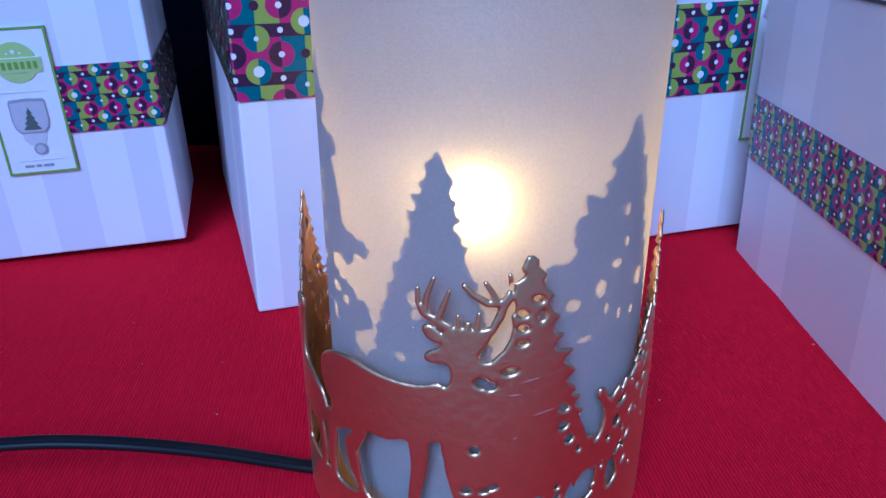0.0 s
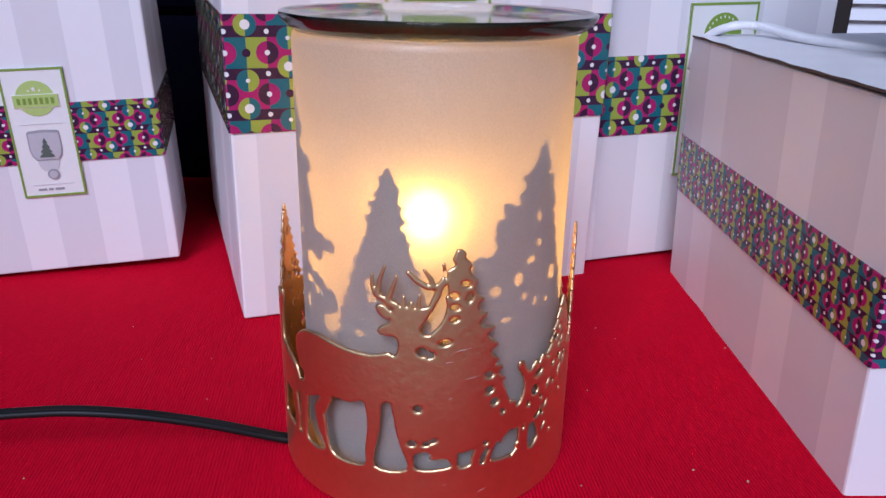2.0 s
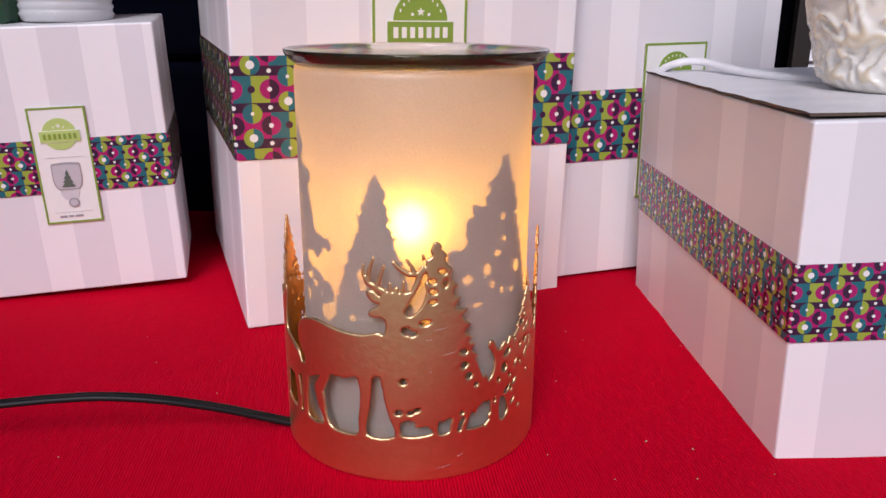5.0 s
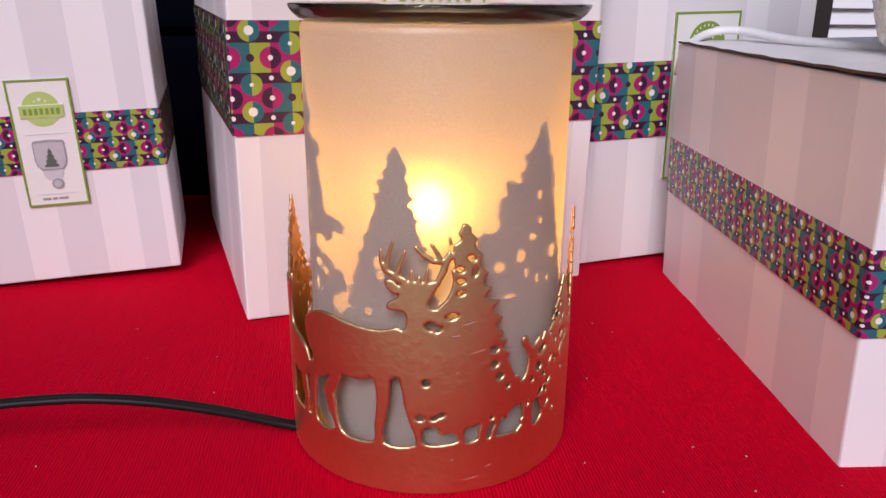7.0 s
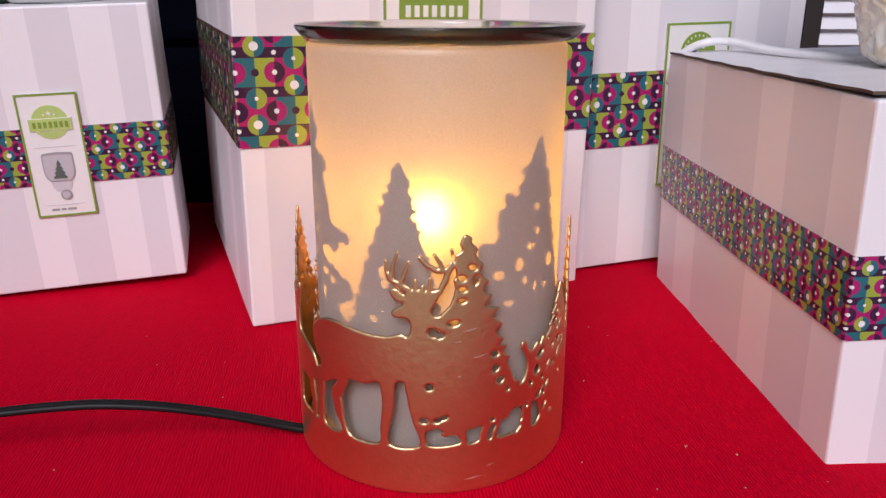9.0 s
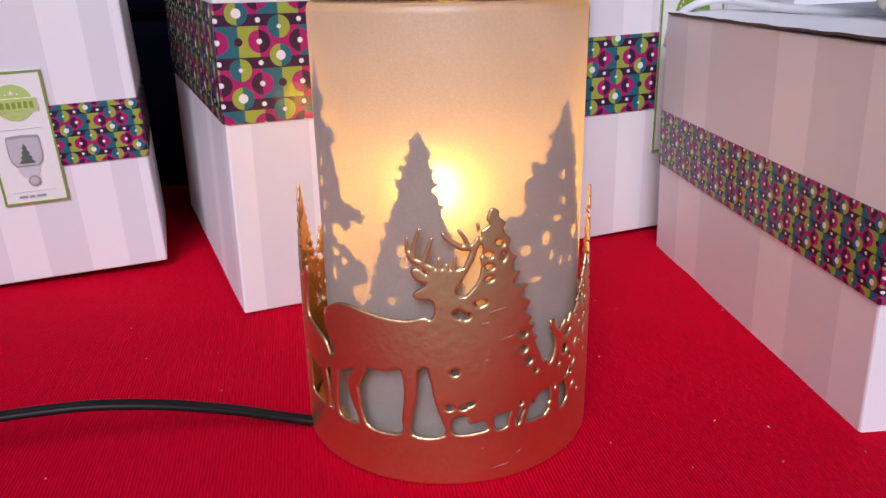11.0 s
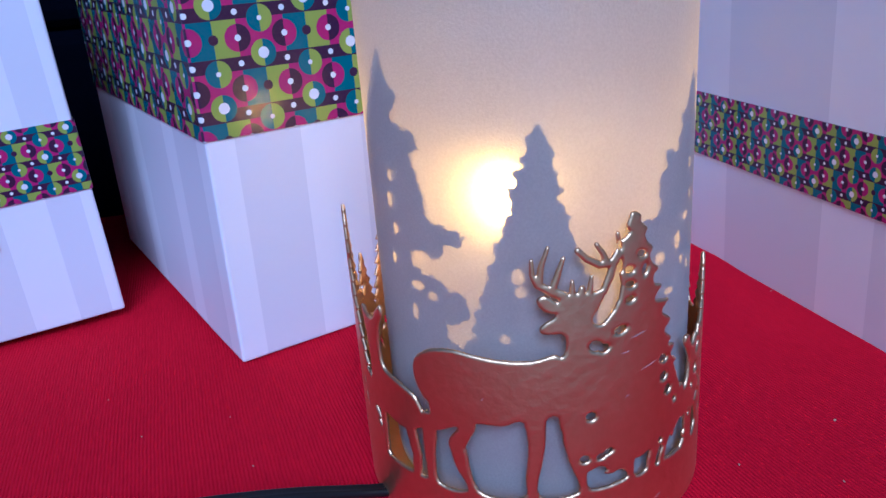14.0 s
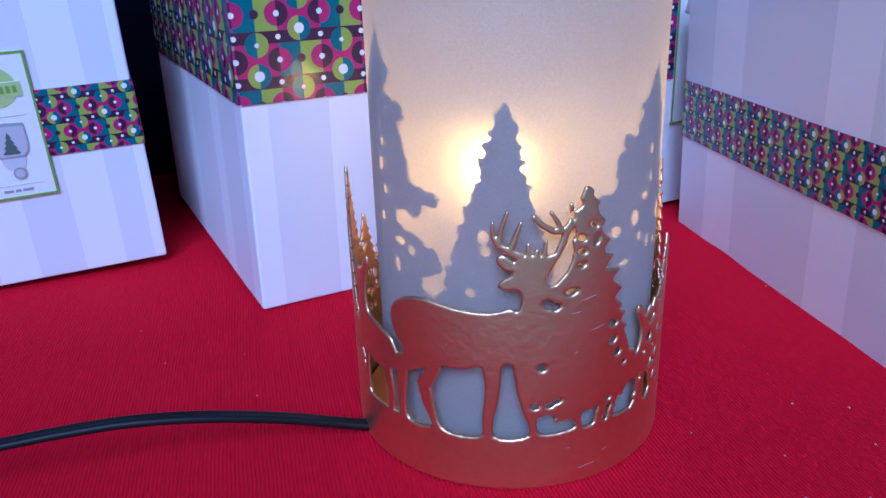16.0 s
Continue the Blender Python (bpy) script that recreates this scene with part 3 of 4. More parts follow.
def build_boxes():
    # the box at one end of the row, with a small label
    w = 0.125
    box = carton(pose(-0.2711, 0.3588, -0.0006, 2.9, -1.86, 15.56), w, 0.088, 0.1624, (0.0643, 0.0971), 0.01155,
                 [0.012, 0.0430, 0.0625, 0.0841, 0.1043, 0.1190], [0.012, 0.035, 0.050, 0.07], "small striped white box with printed band and label")
    lab = sticker(box, 0.0488, 0.0807, 0.0453, 0.1163, 0.0011)
    x = 0.06475
    emblem(lab, x, 0.0990, 0.0222, True)
    # the pictured plug-in burner: cup, glass, fir, holder and plug
    panel("rule", rect(x - 0.0105, x + 0.0105, 0.0863, 0.0865), INK_PALE, lab, 0.0013)
    panel("picture_shade", [(x - 0.0056, 0.0660), (x - 0.0076, 0.0685), (x - 0.0084, 0.0722), (x - 0.0083, 0.0815), (x - 0.0075, 0.0827), (x, 0.0833), (x + 0.0075, 0.0827), (x + 0.0083, 0.0815), (x + 0.0084, 0.0722), (x + 0.0076, 0.0685), (x + 0.0056, 0.0660)], INK_GREY, lab, 0.0013)
    panel("picture_glass", [(x - 0.0050, 0.0668), (x - 0.0069, 0.0690), (x - 0.0077, 0.0725), (x - 0.0076, 0.0812), (x, 0.0818), (x + 0.0076, 0.0812), (x + 0.0077, 0.0725), (x + 0.0069, 0.0690), (x + 0.0050, 0.0668)], INK_TINT, lab, 0.0015)
    tiers = [(0.0, 0.0788)]
    for k in range(4):
        tiers += [(0.0013 + 0.0009 * k, 0.0760 - 0.0026 * k), (0.0006 + 0.0007 * k, 0.0757 - 0.0026 * k)]
    panel("picture_fir", [(x - a, z) for a, z in reversed(tiers[1:])] + [(x + a, z) for a, z in tiers], INK_DARK, lab, 0.0017)
    panel("picture_holder", [(x - 0.0030, 0.0600), (x - 0.0050, 0.0628), (x - 0.0054, 0.0657), (x + 0.0054, 0.0657), (x + 0.0050, 0.0628), (x + 0.0036, 0.0600)], INK_PALE, lab, 0.0013)
    panel("picture_plug", arc_shape(x + 0.0012, 0.0580, 0.0031, 0, 360, 20), INK_GREY, lab, 0.0015)
    panel("picture_plug_face", arc_shape(x + 0.0012, 0.0580, 0.0021, 0, 360, 20), INK_TINT, lab, 0.0017)
    panel("rule", rect(x - 0.0105, x + 0.0105, 0.0521, 0.0523), INK_PALE, lab, 0.0013)
    for x0, x1 in ((-0.0082, -0.0040), (-0.0031, -0.0006), (0.0003, 0.0050)):
        panel("mark", rect(x + x0, x + x1, 0.0488, 0.0501), INK_GREY, lab, 0.0013)

    # the tall box behind the lamp
    box = carton(pose(-0.0924, 0.3179, -0.0005, 1.43, 0.31, 21.15), 0.1985, 0.20, 0.262, (0.0971, 0.1510), 0.0189,
                 [0.0109, 0.0391, 0.0667, 0.1391, 0.1563, 0.1855], [0.012, 0.045, 0.062, 0.11, 0.13, 0.17], "tall striped white box with wide printed band")
    lab = sticker(box, 0.0745, 0.1285, 0.088, 0.232, 0.0014)
    emblem(lab, 0.1015, 0.1625, 0.0378)

    # the box set back beside it
    box = carton(pose(0.0523, 0.3909, 0.0007, 0.79, -1.15, 18.81), 0.203, 0.12, 0.235, (0.0779, 0.1232), 0.0167,
                 [0.0495, 0.0745, 0.0941, 0.1491, 0.1660, 0.1898], [0.03, 0.06, 0.09], "striped white box standing behind the others", shift=0.004)
    lab = sticker(box, 0.1000, 0.1459, 0.0505, 0.1509, 0.0013)
    emblem(lab, 0.1230, 0.1280, 0.0305)

    # the long box turned side-on, carrying the vase
    box = carton(pose(0.1537, 0.1880, -0.0014, 0.23, -1.85, 2.34), 0.19, 0.2086, 0.1382, (0.0532, 0.0847), 0.01045,
                 [0.0155, 0.045, 0.065, 0.10, 0.12, 0.155], [0.022, 0.0562, 0.0833, 0.1489, 0.1782], "long striped white box carrying the vase", sag=0.0003)
    # loose lid flap with raw corrugated edge, lifting towards its free corner
    bm = bmesh.new()
    rows, rings = 40, []
    for i in range(rows + 1):
        t = i / rows
        y = 0.0015 + 0.203 * t
        base = 0.1383 - 0.0003 * y / 0.2086
        lift = 0.0003 + 0.0009 * math.exp(-((t - 0.03) / 0.30) ** 2) + 0.00015 * math.sin(t * 43)
        left = -0.0012 + 0.0002 * math.sin(t * 29) + 0.0002 * math.sin(t * 71)
        rings.append([bm.verts.new(q) for q in ((left, y, base + lift + 0.0012), (0.120, y, base + 0.0005), (0.120, y, base - 0.0004), (left + 0.0002, y, base + lift))])
    for a, b in zip(rings, rings[1:]):
        for k in range(4):
            f = bm.faces.new((a[k], a[(k + 1) % 4], b[(k + 1) % 4], b[k]))
            f.material_index = 0 if k == 0 else 1
    for ring in (rings[0], rings[-1]):
        bm.faces.new(ring).material_index = 1
    bmesh.ops.recalc_face_normals(bm, faces=bm.faces[:])
    part("lid_flap", bm, [TOP_CARTON, CARTON], box, "lid flap with raw brown cardboard edge")


# ---- the lamp ----
def wrap_sheet():
    c = Cutout(-172.16, 172.16, 0.0, 106.0, 0.43)
    c.f = np.maximum(c.f, np.minimum(19.4 + 0.4 * np.sin(c.S * 0.13) - c.Z, c.Z + 0.01))
    # far side and flanks
    for k, (x, top, slope) in enumerate(((-92, 90.5, 0.36), (-110, 68.5, 0.36), (-129, 82, 0.30), (-150, 64.5, 0.40), (84, 88.5, 0.15), (59.7, 70.3, 0.50), (102, 64.5, 0.40), (122, 84, 0.30), (144, 66.5, 0.40), (164, 78, 0.26))):
        c.fir(x, top, slope, 16, 4.4, 1.7, k + 3, 26)
    c.outline([(-157.8, 16.5), (-155.9, 39.5), (-133.2, 45.3), (-110.5, 41.4), (-96.7, 45.3), (-80.9, 37.6), (-78.9, 16.5)])
    c.outline([(59.2, 16.5), (57.2, 41.4), (74, 47.2), (93.7, 43.4), (118.4, 41.4), (148, 39.5), (162.8, 16.5)])
    # stag looking back over its shoulder
    c.outline([(-46.6, 36), (-45.6, 44), (-47.6, 46), (-50, 51), (-49.9, 56.2), (-47.4, 59.2), (-43, 61.4), (-37, 62.2), (-30.6, 61.3), (-23.5, 60.3), (-15.6, 60.2), (-10, 61.5), (-8.1, 60.7), (-7.0, 62.4),
               (-6.8, 65.2), (-7.8, 67), (-10, 67.2), (-12.7, 67.5), (-13.5, 68.9), (-12.2, 70.4), (-9.6, 71.9), (-9.5, 74.2), (-7.6, 77), (-4.5, 77.6), (0, 77.2), (3.6, 77.8), (4.2, 77), (3.2, 74.9), (1.9, 72.5),
               (0.4, 70.4), (0.9, 68.6), (3, 68.2), (7, 69), (12, 56), (4, 43), (-6, 41), (-9, 43.4), (-11.6, 43.6), (-14.6, 40), (-19.4, 42.6), (-24, 41), (-31, 41), (-34.5, 38), (-36, 39.6), (-42, 37)])
    c.outline([(-8.6, 75.6), (-11.8, 77.8), (-13.9, 76.9), (-13.4, 74.9), (-11.6, 73.3), (-9.0, 72.9)], cut=False)
    c.stroke([(-7.4, 77.3), (-10.6, 79.0), (-13.6, 80.6), (-14.9, 83.4), (-14.9, 87.0)], 1.35, 0.5)
    c.stroke([(-13.2, 81.1), (-12.6, 85.2), (-10.8, 90.0)], 1.0, 0.5)
    c.stroke([(-9.7, 79.6), (-8.1, 84.0), (-7.0, 87.1)], 1.0, 0.5)
    c.stroke([(-4.9, 76.8), (-4.9, 80.8)], 0.9, 0.5)
    c.stroke([(-0.4, 76.7), (0.2, 81.4)], 0.9, 0.5)
    c.stroke([(-2.6, 76.9), (-2.4, 78.6)], 1.2, 0.8)
    c.stroke([(3.8, 77.0), (5.4, 81.0), (6.3, 84.0), (2.4, 84.0), (-1.0, 86.0), (-3.4, 88.5)], 1.25, 0.8)
    c.stroke([(4.2, 84.4), (3.4, 86.6), (1.5, 89.4)], 1.0, 0.55)
    c.stroke([(6.6, 84.0), (8.2, 86.8), (7.3, 91.2)], 1.05, 0.55)
    c.stroke([(6.4, 84.4), (9.6, 88.2)], 1.3, 1.5)
    # hind legs, then the forelegs
    c.stroke([(-34.6, 40), (-37.8, 33.5), (-36.4, 27), (-33.2, 18)], 2.9, 1.9)
    c.stroke([(-46.4, 39), (-46.9, 30), (-46.6, 18)], 2.6, 1.8)
    c.stroke([(-15.4, 42), (-15.6, 33), (-17.2, 18)], 2.9, 2.0)
    # fir beside the stag: left edge, body and saw-toothed right edge
    c.outline([(12.7, 95.8), (11.3, 95.8), (9.9, 92.6), (10.9, 90.8), (8.7, 89.3), (8.1, 85.8), (9.2, 82), (7.9, 80.6), (8.5, 77.6), (7.8, 74.4), (6.5, 71.6), (3, 68), (-4, 56), (-9.5, 44.6), (-7.9, 34.6), (-4.2, 18), (33, 18), (33, 38.6), (12, 86)], soft=False)
    edge = [(12.7, 95.8), (14.3, 94.5), (14.3, 92.9), (16.4, 90.8), (15.7, 89.2), (16.6, 87.2), (18.5, 85.3), (17.4, 83.4), (18.6, 81), (20.7, 79.2), (18.9, 77.6), (19.3, 75.4), (22.1, 74.2), (20.2, 72.3), (19.8, 70.6), (25.1, 69.4),
            (23.6, 68), (22.5, 66.3), (26.2, 63.4), (24.9, 61.9), (23.7, 60.5), (26.9, 57.6), (25.4, 56.2), (28.5, 55.0), (26.7, 52.6), (29.9, 49.8), (27.0, 49.0), (27.3, 46.8), (30.4, 44.4), (29.6, 42.8), (30.6, 40.6), (34.6, 38.6), (30, 18), (4, 18), (4, 56), (8, 74), (9, 84), (11, 92)]
    c.outline(edge)
    c.outline([(4.4, 76.6), (5.9, 79.4), (7.6, 80.4), (8.1, 77.8), (7.9, 74.6), (6.4, 72.0), (4.2, 70.7), (2.8, 68.9), (1.2, 69.1), (0.8, 70.4), (2.4, 72.4), (3.6, 74.8)], cut=True)
    for x, y, rx, ry, turn in ((7.9, 88.2, 0.5, 1.3, 5), (14.6, 84.6, 1.4, 0.9, -20), (10.8, 81.1, 1.4, 0.9, -15), (15.7, 80.1, 0.9, 1.5, -15), (11.1, 77.2, 1.4, 0.85, -10), (11.1, 73.2, 1.3, 0.75, 10), (8.2, 65.5, 1.9, 1.0, 8),
                               (1.2, 62.4, 1.9, 1.5, -20), (3.5, 61.4, 1.4, 1.0, 25), (23.3, 52.6, 1.6, 1.1, -10), (23.6, 47.1, 1.5, 1.2, 25), (25.6, 42.4, 1.5, 1.3, 25), (28.9, 38.0, 0.8, 0.9, 0), (-0.4, 42.3, 1.4, 1.2, 0),
                               (-2.3, 29.5, 1.4, 1.1, 0), (2.4, 29.4, 1.3, 0.8, 10), (4.6, 30.4, 1.5, 0.8, 20), (22.9, 27.4, 0.8, 0.8, 0)):
        c.oval(x, y, rx, ry, turn)
    for x, y, rx, ry, turn in ((45.0, 47.2, 2.2, 1.2, 25), (43.4, 41.2, 1.7, 1.8, 0), (40.2, 37.0, 0.8, 1.0, 20), (45.4, 31.0, 2.0, 1.0, 30), (50, 33.5, 1.8, 0.8, 50), (49.4, 25, 1.6, 0.8, 40), (54, 21, 0.9, 0.7, 0)):
        c.oval(x, y, rx, ry, turn)
    # openings between the legs and under the fir
    c.outline([(-42.9, 34.6), (-40.6, 37.6), (-36.8, 39.0), (-39.6, 35.4), (-40.6, 31.6), (-39.0, 26.8), (-35.4, 19.4), (-44.4, 19.0), (-45.2, 26.3), (-44.6, 31.6)], cut=True)
    c.outline([(-28.2, 41.2), (-25.5, 40.4), (-22.8, 39.7), (-21.2, 39.9), (-20.3, 42.0), (-18.2, 40.7), (-17.6, 34.0), (-18.6, 25), (-19.4, 18.9), (-30.6, 18.7), (-33.9, 24.6), (-34.3, 31.3), (-32.2, 38.2)], cut=True)
    c.outline([(-11.2, 43.2), (-9.7, 43.0), (-9.4, 40.4), (-8.4, 38.9), (-7.9, 34.6), (-6.2, 28), (-4.1, 19.4), (-15.0, 19.2), (-13.7, 30.8), (-12.4, 37.0)], cut=True)
    c.outline([(-1.4, 25.2), (2.0, 26.3), (4.2, 25.0), (3.6, 23.6), (5.9, 23.0), (8.0, 23.6), (9.9, 22.6), (10.2, 20.0), (-0.4, 19.6)], cut=True)
    c.outline([(13.4, 25.2), (15.4, 25.0), (18.7, 25.9), (18.0, 22.8), (17.4, 20.0), (13.4, 19.9)], cut=True)
    c.stroke([(23.4, 24.6), (22.4, 22.8), (21.8, 20.4)], 0.8, 0.8, cut=True)
    c.outline([(24.8, 20.2), (26.2, 24.4), (27.6, 26.8), (28.8, 25.4), (30.2, 28.0), (33.8, 29.3), (34.8, 20.6)], cut=True)
    # fawn
    c.outline([(30, 39), (34.9, 38.2), (37.1, 40.6), (38.0, 45.4), (36.8, 48.9), (34.8, 51.8), (35.2, 54.2), (37.4, 53.9), (38.3, 51.6), (40.4, 49.6), (43.8, 52.2), (45, 50.4), (47.4, 53.2), (51.2, 46), (53.2, 16), (46.4, 18.4), (43.4, 30), (35.5, 29.4), (30, 29)])
    c.stroke([(37.2, 30), (37.1, 16)], 0.9, 0.8)
    c.stroke([(39.7, 30), (39.8, 16)], 0.8, 0.8)
    c.outline([(41.4, 28.4), (44.4, 28.0), (46.4, 21.4), (41.6, 18.9)], cut=True)
    # doe behind the stag
    c.outline([(-46.8, 37.6), (-49.3, 42.8), (-51.3, 45.3), (-57, 47.4), (-63.7, 49.5), (-65.1, 55.9), (-64.1, 62.2), (-61.8, 66.1), (-62.3, 68.8), (-64.3, 67.6), (-66.7, 64.4), (-69.1, 63.4), (-71.5, 64.1), (-74.2, 65.5),
               (-73.5, 60.7), (-72, 54.9), (-72, 45.3), (-74, 37.6), (-69.1, 33.6), (-64.1, 34.1), (-57.9, 32.8), (-52.8, 33.7)])
    c.stroke([(-67.1, 36.6), (-67.9, 16.5)], 1.5, 1.1)
    c.stroke([(-53.9, 33.7), (-52.1, 25.6), (-52.9, 16.5)], 2.2, 1.5)
    c.stroke([(-75, 41.4), (-77.4, 16.5)], 2.6, 1.6)
    return c


def ragged(pts, size, seed):
    """Stepped needle edges along an outline: short runs with small hooks between them."""
    rnd, out = random.Random(seed), []
    for (x0, z0), (x1, z1) in zip(pts, pts[1:] + pts[:1]):
        length = math.hypot(x1 - x0, z1 - z0)
        out.append((x0, z0))
        n = int(length / 2.1)
        if length > 24 or n < 2 or z0 > 126 or z1 > 126:
            continue
        nx, nz = -(z1 - z0) / length, (x1 - x0) / length
        for k in range(1, n):
            t = (k + rnd.uniform(-0.3, 0.3)) / n
            d = size * (rnd.uniform(0.3, 1.0) if k % 2 else -rnd.uniform(0.2, 0.8))
            out.append((x0 + (x1 - x0) * t + nx * d, z0 + (z1 - z0) * t + nz * d - 0.3 * abs(d)))
    return out


def print_sheet():
    c = Cutout(-95.0, 95.0, 18.0, 145.0, 0.55)
    c.outline(ragged([(-12.9, 126.2), (-14.9, 122.4), (-16.3, 121.8), (-16.6, 115.2), (-19.6, 114.0), (-20.1, 107), (-22.4, 99.4), (-25.2, 93), (-28.2, 84), (-31.4, 76), (-33, 60), (3, 60), (0.8, 76), (-1.4, 88.6), (-4.6, 97.2), (-6.8, 104), (-7.2, 109), (-8.6, 113.6), (-10.0, 120.4)], 1.5, 5), soft=False)
    c.outline(ragged([(-58.8, 143.6), (-56.2, 135.6), (-51.2, 131.6), (-53.2, 128.8), (-56.2, 126.2), (-51.0, 123.2), (-46.2, 122.2), (-45.6, 118.8), (-51.5, 118.2), (-48.0, 113.4), (-46.4, 109), (-45.1, 103), (-44.2, 99.8), (-38.2, 98.2), (-31.8, 97.4), (-34.0, 94.4), (-38.6, 94.2),
               (-40.4, 90.8), (-48.0, 90.6), (-52.4, 91.4), (-51.6, 86.2), (-43.0, 83.4), (-36.2, 81.2), (-33.2, 77.6), (-34.5, 73), (-40.5, 71.2), (-41, 66), (-40, 60), (-92, 60), (-88, 90), (-76, 118)], 1.5, 5), soft=False)
    c.outline(ragged([(40.5, 132), (36, 124.5), (31.5, 121.4), (31, 113.2), (24, 113.3), (25, 109.5), (21.5, 107.5), (21.8, 98), (14.5, 95.8), (12, 85), (8, 76), (6, 60), (66, 60), (60, 74), (56, 85), (52.5, 95), (50, 105), (48.5, 113), (46, 119.5), (43.5, 126)], 1.35, 5), soft=False)
    c.f = np.maximum(c.f, 68 + 2 * np.sin(c.S * 0.21) + 1.2 * np.sin(c.S * 0.73) - c.Z)
    c.f += 0.55 * np.sin(c.S * 1.5 + 1.3 * np.sin(c.Z * 0.9)) * np.sin(c.Z * 1.6 + 0.4 * c.S)
    for x, y, rx, ry in ((39.8, 106.9, 1.0, 1.6), (40.6, 98, 1.0, 1.4), (37, 92.9, 2.0, 1.2), (31.5, 87.3, 1.9, 2.5), (22.5, 84.8, 2.2, 1.8), (34.3, 80.8, 1.0, 1.6), (40, 77.5, 0.9, 1.8), (50, 85, 2.4, 2.6), (47, 76, 1.2, 1.2), (27, 74, 2.4, 0.9),
                         (-19.2, 86.6, 1.8, 2.2), (-18.6, 82.4, 1.6, 1.6), (-23.4, 69, 1.6, 1.4), (-58.5, 110, 1.2, 1.6), (-60, 103, 1.3, 2.2), (-58, 95, 1.2, 1.6), (-60.5, 86, 1.2, 1.6), (-50, 80.5, 2.6, 1.3), (-44.5, 78.5, 1.6, 1.4), (-52, 72, 1.2, 2.6)):
        c.oval(x, y, rx, ry, 0)
    return c


def build_lamp():
    lamp = thing("wax_warmer", pose(0.0049, 0.2240, 0.0), "lit frosted glass warmer wrapped in copper-gold deer cutout", "lamp")
    wrap_sheet().cut_all().mesh("metal_wrap", METAL, lamp, 0.0530, 54.8, 0.0011, True, 0.75, "copper-gold metal sleeve cut into stags and firs")
    for s0, z0, s1, z1 in ((11.2, 62.4, 16.6, 63.4), (8.0, 58.8, 11.2, 59.0), (14.4, 52.2, 20.6, 53.4), (-29.5, 48.6, -28.8, 49.3), (9.4, 45.8, 10.8, 46.2), (12.0, 5.2, 18.4, 6.0), (20.5, 9.0, 23.6, 9.8), (-24.0, 9.4, -23.2, 8.4), (8.0, 13.4, 9.2, 13.7)):
        bm = bmesh.new()
        ends = []
        for k in range(6):
            t = k / 5
            a, h = (s0 + (s1 - s0) * t) / 54.8, (z0 + (z1 - z0) * t) / 1000
            half = 0.00011 * math.sin(math.pi * (0.08 + 0.84 * t))
            ends.append([bm.verts.new((0.05368 * math.sin(a), -0.05368 * math.cos(a), h + d)) for d in (half, -half)])
        for a, b in zip(ends, ends[1:]):
            bm.faces.new((a[0], a[1], b[1], b[0]))
        part("scratch", bm, BARE, lamp.children[0])
    gx, gy = 0.0022, -0.0021

    def at_axis(ob):
        ob.location = (gx, gy, 0)
        return ob

    # frosted cylinder, open at the top
    at_axis(part("glass_shade", revolve([(0.0, 0.006), (0.043, 0.006), (0.0458, 0.0085), (0.0464, 0.012), (0.0464, 0.060), (0.0464, 0.110), (0.0464, 0.1508), (0.0461, 0.1526), (0.0453, 0.1535)], 160), FROST, lamp, "frosted milky glass cylinder", smooth=True))
    at_axis(print_sheet().cut_all().mesh("tree_print", PRINT, lamp, 0.0449, 47.7, 0.0002, False, 0.3, "grey fir trees printed inside the glass", (0.958, -2.3)))
    part("base_plate", revolve([(0, 0.0), (0.0516, 0.0), (0.0522, 0.0012), (0.0516, 0.0045), (0, 0.0050)], 96), METAL, lamp, "copper base plate", smooth=False)
    # glass dish with a thick rolled rim
    prof = [(0, 0.0000), (0.038, -0.0002), (0.0452, 0.0001), (0.0474, 0.0008), (0.0492, 0.0022), (0.0503, 0.0036), (0.0509, 0.0047), (0.0509, 0.0053), (0.0504, 0.0056), (0.0494, 0.0055), (0.0484, 0.0050), (0.0470, 0.0043), (0.0450, 0.0036), (0.0420, 0.0030), (0.037, 0.0028), (0, 0.0027)]
    dish = part("glass_dish", revolve([(r * 1.004, z + 0.1537) for r, z in prof], 160), DISH, lamp, "clear greyish glass wax dish with rolled rim", smooth=True)
    dish.location = (gx + 0.0010, gy, 0)
    # bulb on its socket
    bx, by = -0.0006, 0.0160
    bulb = part("bulb", revolve([(0, 0.0922), (0.0030, 0.0915), (0.0055, 0.0896), (0.0070, 0.0868), (0.0074, 0.0840), (0.0070, 0.0812), (0.0060, 0.0788), (0.0048, 0.0765), (0, 0.0765)], 40), BULB, lamp, "glowing warm bulb", smooth=True)
    bulb.location = (bx, by, 0.0007)
    socket = part("socket", revolve([(0, 0.0065), (0.017, 0.0065), (0.017, 0.030), (0.012, 0.034), (0.012, 0.068), (0.0075, 0.0755), (0, 0.0760)], 32), WHITE_VINYL, lamp, "white lamp socket")
    socket.location = (bx, by, 0.0007)
    # lead to the mains
    line = [(-0.0400, 0.2145, 0.0018), (-0.0460, 0.2114, 0.0019), (-0.0588, 0.2084, 0.0063), (-0.0717, 0.2055, 0.0110), (-0.0845, 0.2026, 0.0150), (-0.0973, 0.1999, 0.0183), (-0.1102, 0.1977, 0.0205), (-0.1230, 0.1960, 0.0216),
            (-0.1358, 0.1945, 0.0215), (-0.1487, 0.1931, 0.0209), (-0.1743, 0.1897, 0.0194), (-0.2000, 0.1862, 0.0175), (-0.24, 0.178, 0.0110), (-0.28, 0.172, 0.0020), (-0.33, 0.174, 0.0010), (-0.40, 0.19, 0.0004), (-0.47, 0.22, -0.0008)]
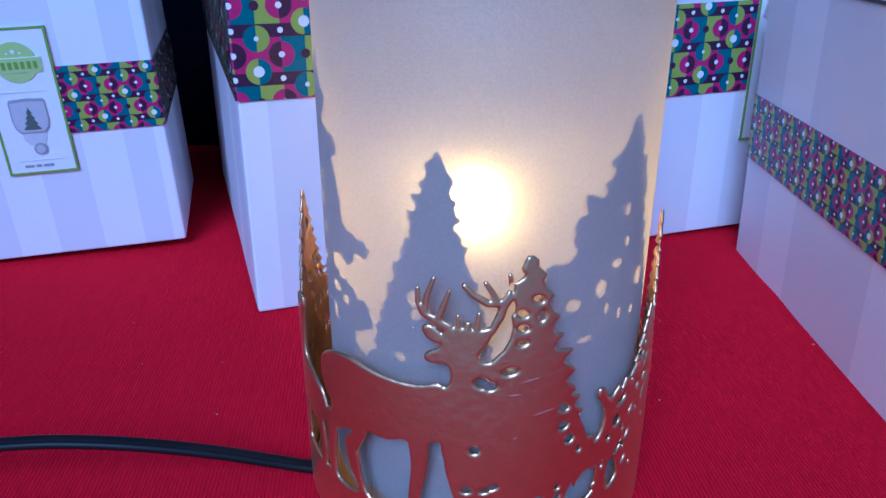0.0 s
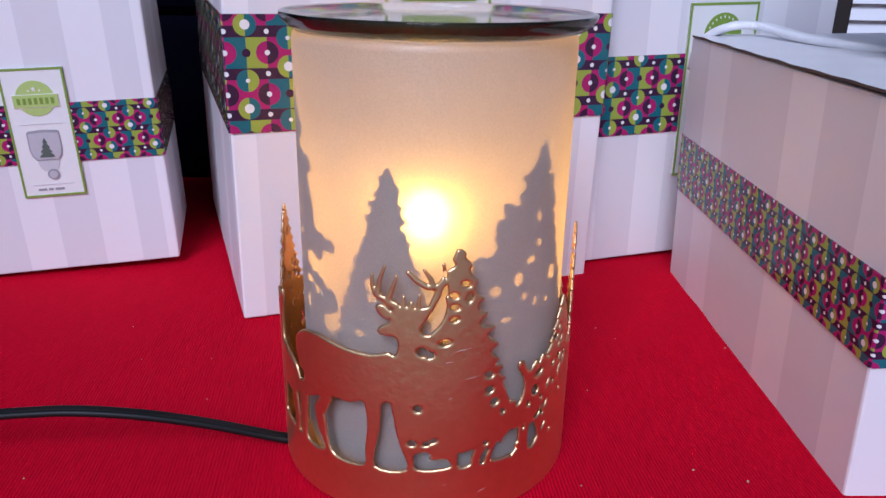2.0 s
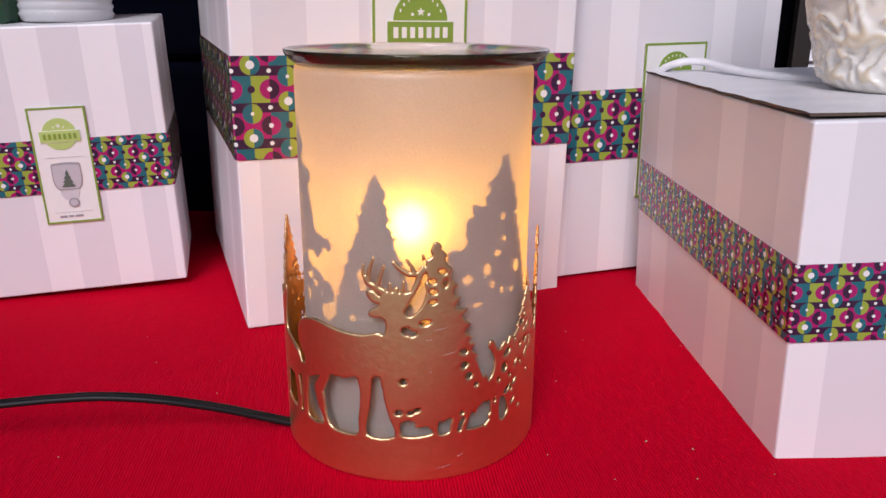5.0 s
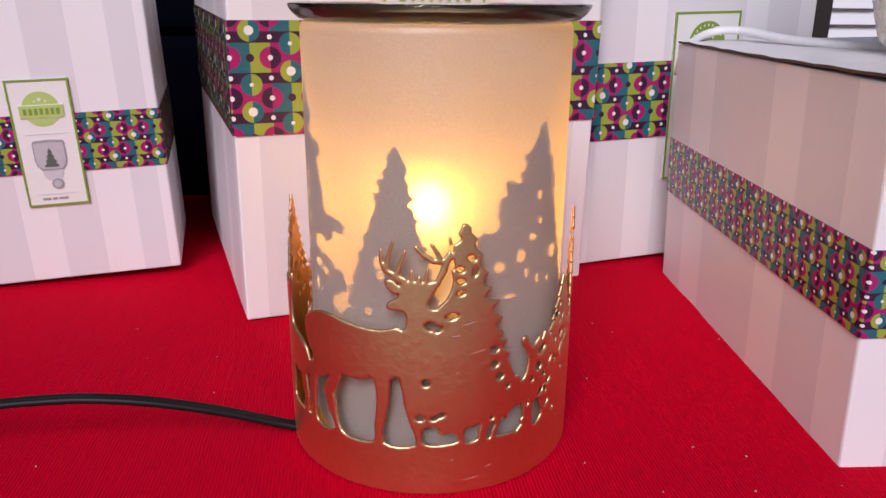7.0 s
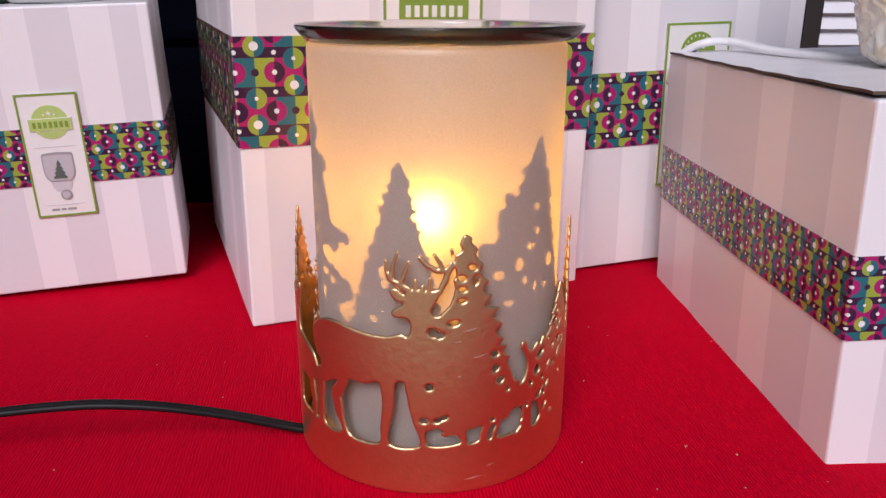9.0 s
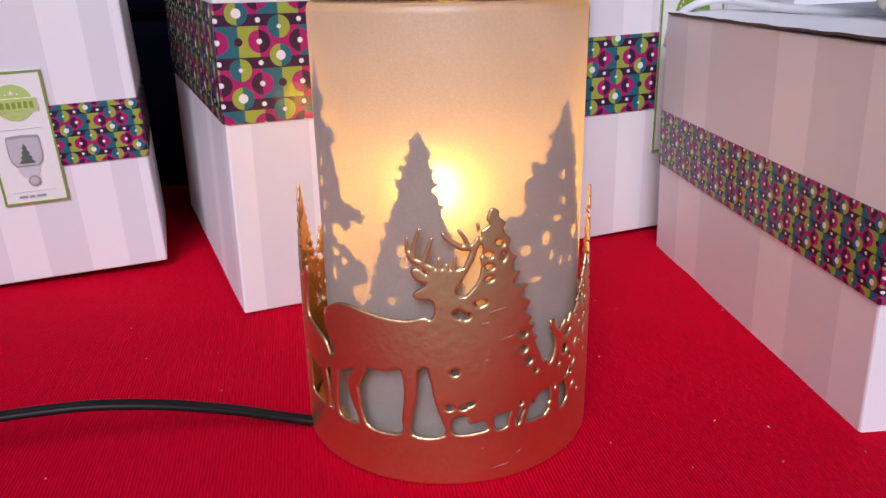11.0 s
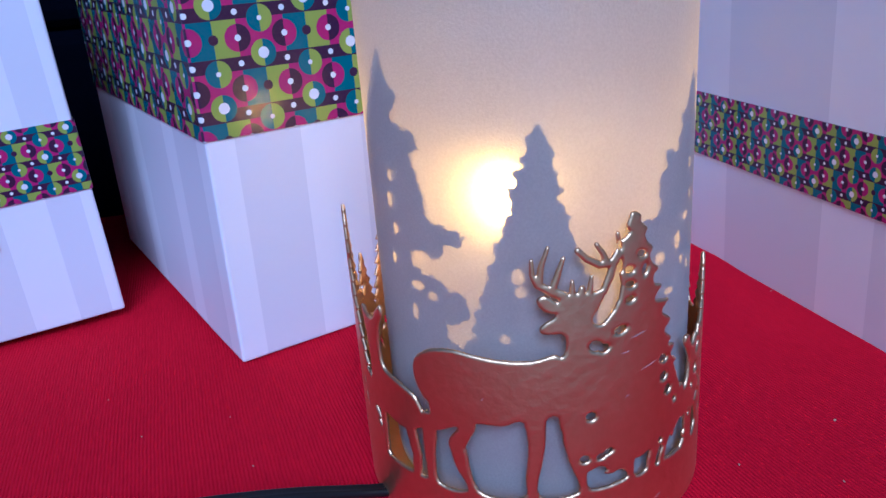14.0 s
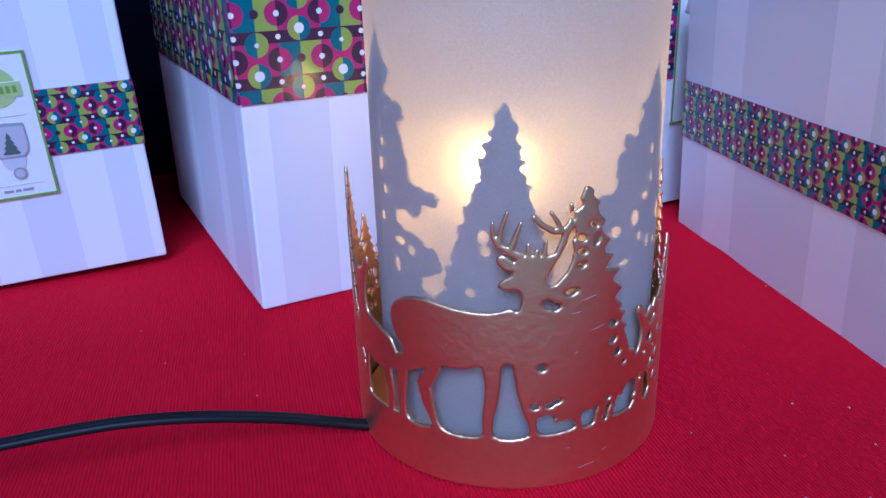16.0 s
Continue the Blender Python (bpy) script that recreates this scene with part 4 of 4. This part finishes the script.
    pts = [(x - 0.0049, y - 0.2240, max(z, SLOPE * x + 0.0018)) for x, y, z in line]
    part("power_cord", cable(pts, twin_section(0.0014, 0.0012), 8), BLACK_RUBBER, lamp, "flat black two-core cord", smooth=True)


# ---- small things on the boxes ----
def build_vase():
    steps, rows = 200, 130
    verts, faces, relief = [], [], []
    for j in range(rows + 1):
        t = j / rows
        z = 0.125 * t
        r = 0.031 + 0.013 * math.sin(min(t * 1.9, 1.0) * math.pi / 2) - 0.010 * max(0, t - 0.62) ** 1.3 * 2.2
        if t < 0.05:
            r -= 0.004 * (1 - t / 0.05) ** 2
        for i in range(steps):
            a = 2 * math.pi * i / steps
            p = Vector((math.cos(a) * 0.045, math.sin(a) * 0.045, z))
            warp = Vector((noise.noise(p * 55), noise.noise(p * 55 + Vector((7, 1, 3))), noise.noise(p * 55 + Vector((2, 9, 5))))) * 0.014
            ridge = 1 - abs(noise.noise((p + warp) * 105)) * 2.6
            k = max(0.0, min(1.0, ridge))
            k = k * k * (3 - 2 * k)
            edge = min(1, t / 0.04) * min(1, (1 - t) / 0.05)
            rr = r + 0.0024 * k * edge
            verts.append((rr * math.cos(a), rr * math.sin(a), z))
            relief.append(k * edge)
    for j in range(rows):
        for i in range(steps):
            faces.append((j * steps + i, j * steps + (i + 1) % steps, (j + 1) * steps + (i + 1) % steps, (j + 1) * steps + i))
    verts += [(0, 0, 0), (0, 0, 0.118)]
    relief += [0, 0]
    n = rows * steps
    for i in range(steps):
        faces.append((n + i, n + (i + 1) % steps, len(verts) - 1))
        faces.append(((i + 1) % steps, i, len(verts) - 2))
    vase = mesh_part("ceramic_vase", verts, faces, VASE, smooth=True)
    att = vase.data.attributes.new("relief", "FLOAT", "POINT")
    att.data.foreach_set("value", relief)
    vase.location = (0.2225, 0.2668, 0.1400)
    tagged(vase, "glazed cream ceramic warmer embossed with tan scrolls", "vase")
    lead = [(0.146, 0.4022, 0.1199), (0.1461, 0.3919, 0.1348), (0.1544, 0.3799, 0.1440), (0.1697, 0.3779, 0.1449), (0.1797, 0.3490, 0.1422), (0.1898, 0.3225, 0.1415), (0.2006, 0.3065, 0.1411), (0.2154, 0.2807, 0.1421)]
    cord = part("white_cord", cable(lead, twin_section(0.0021, 0.0019), 10), WHITE_VINYL, smooth=True)
    tagged(cord, "flat white cord looping over the box top", "cord")


def build_background_things():
    prof = [(0, 0), (0.0245, 0), (0.026, 0.0015)]
    for k in range(14):
        z = 0.003 + 0.0045 * k
        prof += [(0.0262, z), (0.0272, z + 0.0015), (0.0262, z + 0.0032)]
    prof += [(0.022, 0.070), (0, 0.071)]
    jar = part("ribbed_jar", revolve(prof, 64), JAR_WHITE, smooth=True)
    jar.location = (-0.2142, 0.4074, 0.1652)
    tagged(jar, "milky white ribbed jar standing on the small box", "jar")
    bm = revolve([(0, 0), (0.015, 0), (0.017, 0.004), (0.017, 0.05), (0.013, 0.055), (0, 0.056)], 48)
    for v in bm.verts:
        a = math.atan2(v.co.y, v.co.x)
        v.co.x *= 1 + 0.06 * math.sin(a * 9)
        v.co.y *= 1 + 0.06 * math.sin(a * 9)
    pot = part("green_candle", bm, GREEN_DARK, smooth=True)
    pot.location = (-0.2537, 0.3900, 0.1634)
    tagged(pot, "dark green fluted candle beside the jar", "candle")
    # Added case that fills the gap; its darkness is painted shade.
    case = thing("storage_case", pose(0, 0, ground_height(-0.16, 0.6) - 0.002), "added near-black navy case, the gap's shade in its colour", "case")
    part("body", cuboid(-0.33, -0.03, 0.584, 0.70, 0, 0.134, 0.010, 3), NAVY_SHADE, case)
    part("lid", cuboid(-0.333, -0.027, 0.581, 0.703, 0.1345, 0.184, 0.012, 3), NAVY_SHADE, case)
    bm = bmesh.new()
    bmesh.ops.create_cube(bm, size=2.0)
    bmesh.ops.subdivide_edges(bm, edges=bm.edges[:], cuts=11, use_grid_fill=True)
    for v in bm.verts:
        ball = v.co.normalized()
        n = noise.noise(ball * 2.1)
        p = ball * 0.62 + v.co * 0.38
        v.co = Vector((p.x * 0.085 * (1 + 0.12 * n), p.y * 0.05 * (1 + 0.1 * n), max(p.z, -0.55) * 0.06 + 0.033 + 0.006 * n))
    bag = part("red_cushion", bm, RED_BAG, smooth=True)
    bag.location = (-0.252, 0.637, 0.183)
    tagged(bag, "dark red fabric cushion lying on the case", "cushion")


build_setting()
build_cloth()
build_boxes()
build_lamp()
build_vase()
build_background_things()
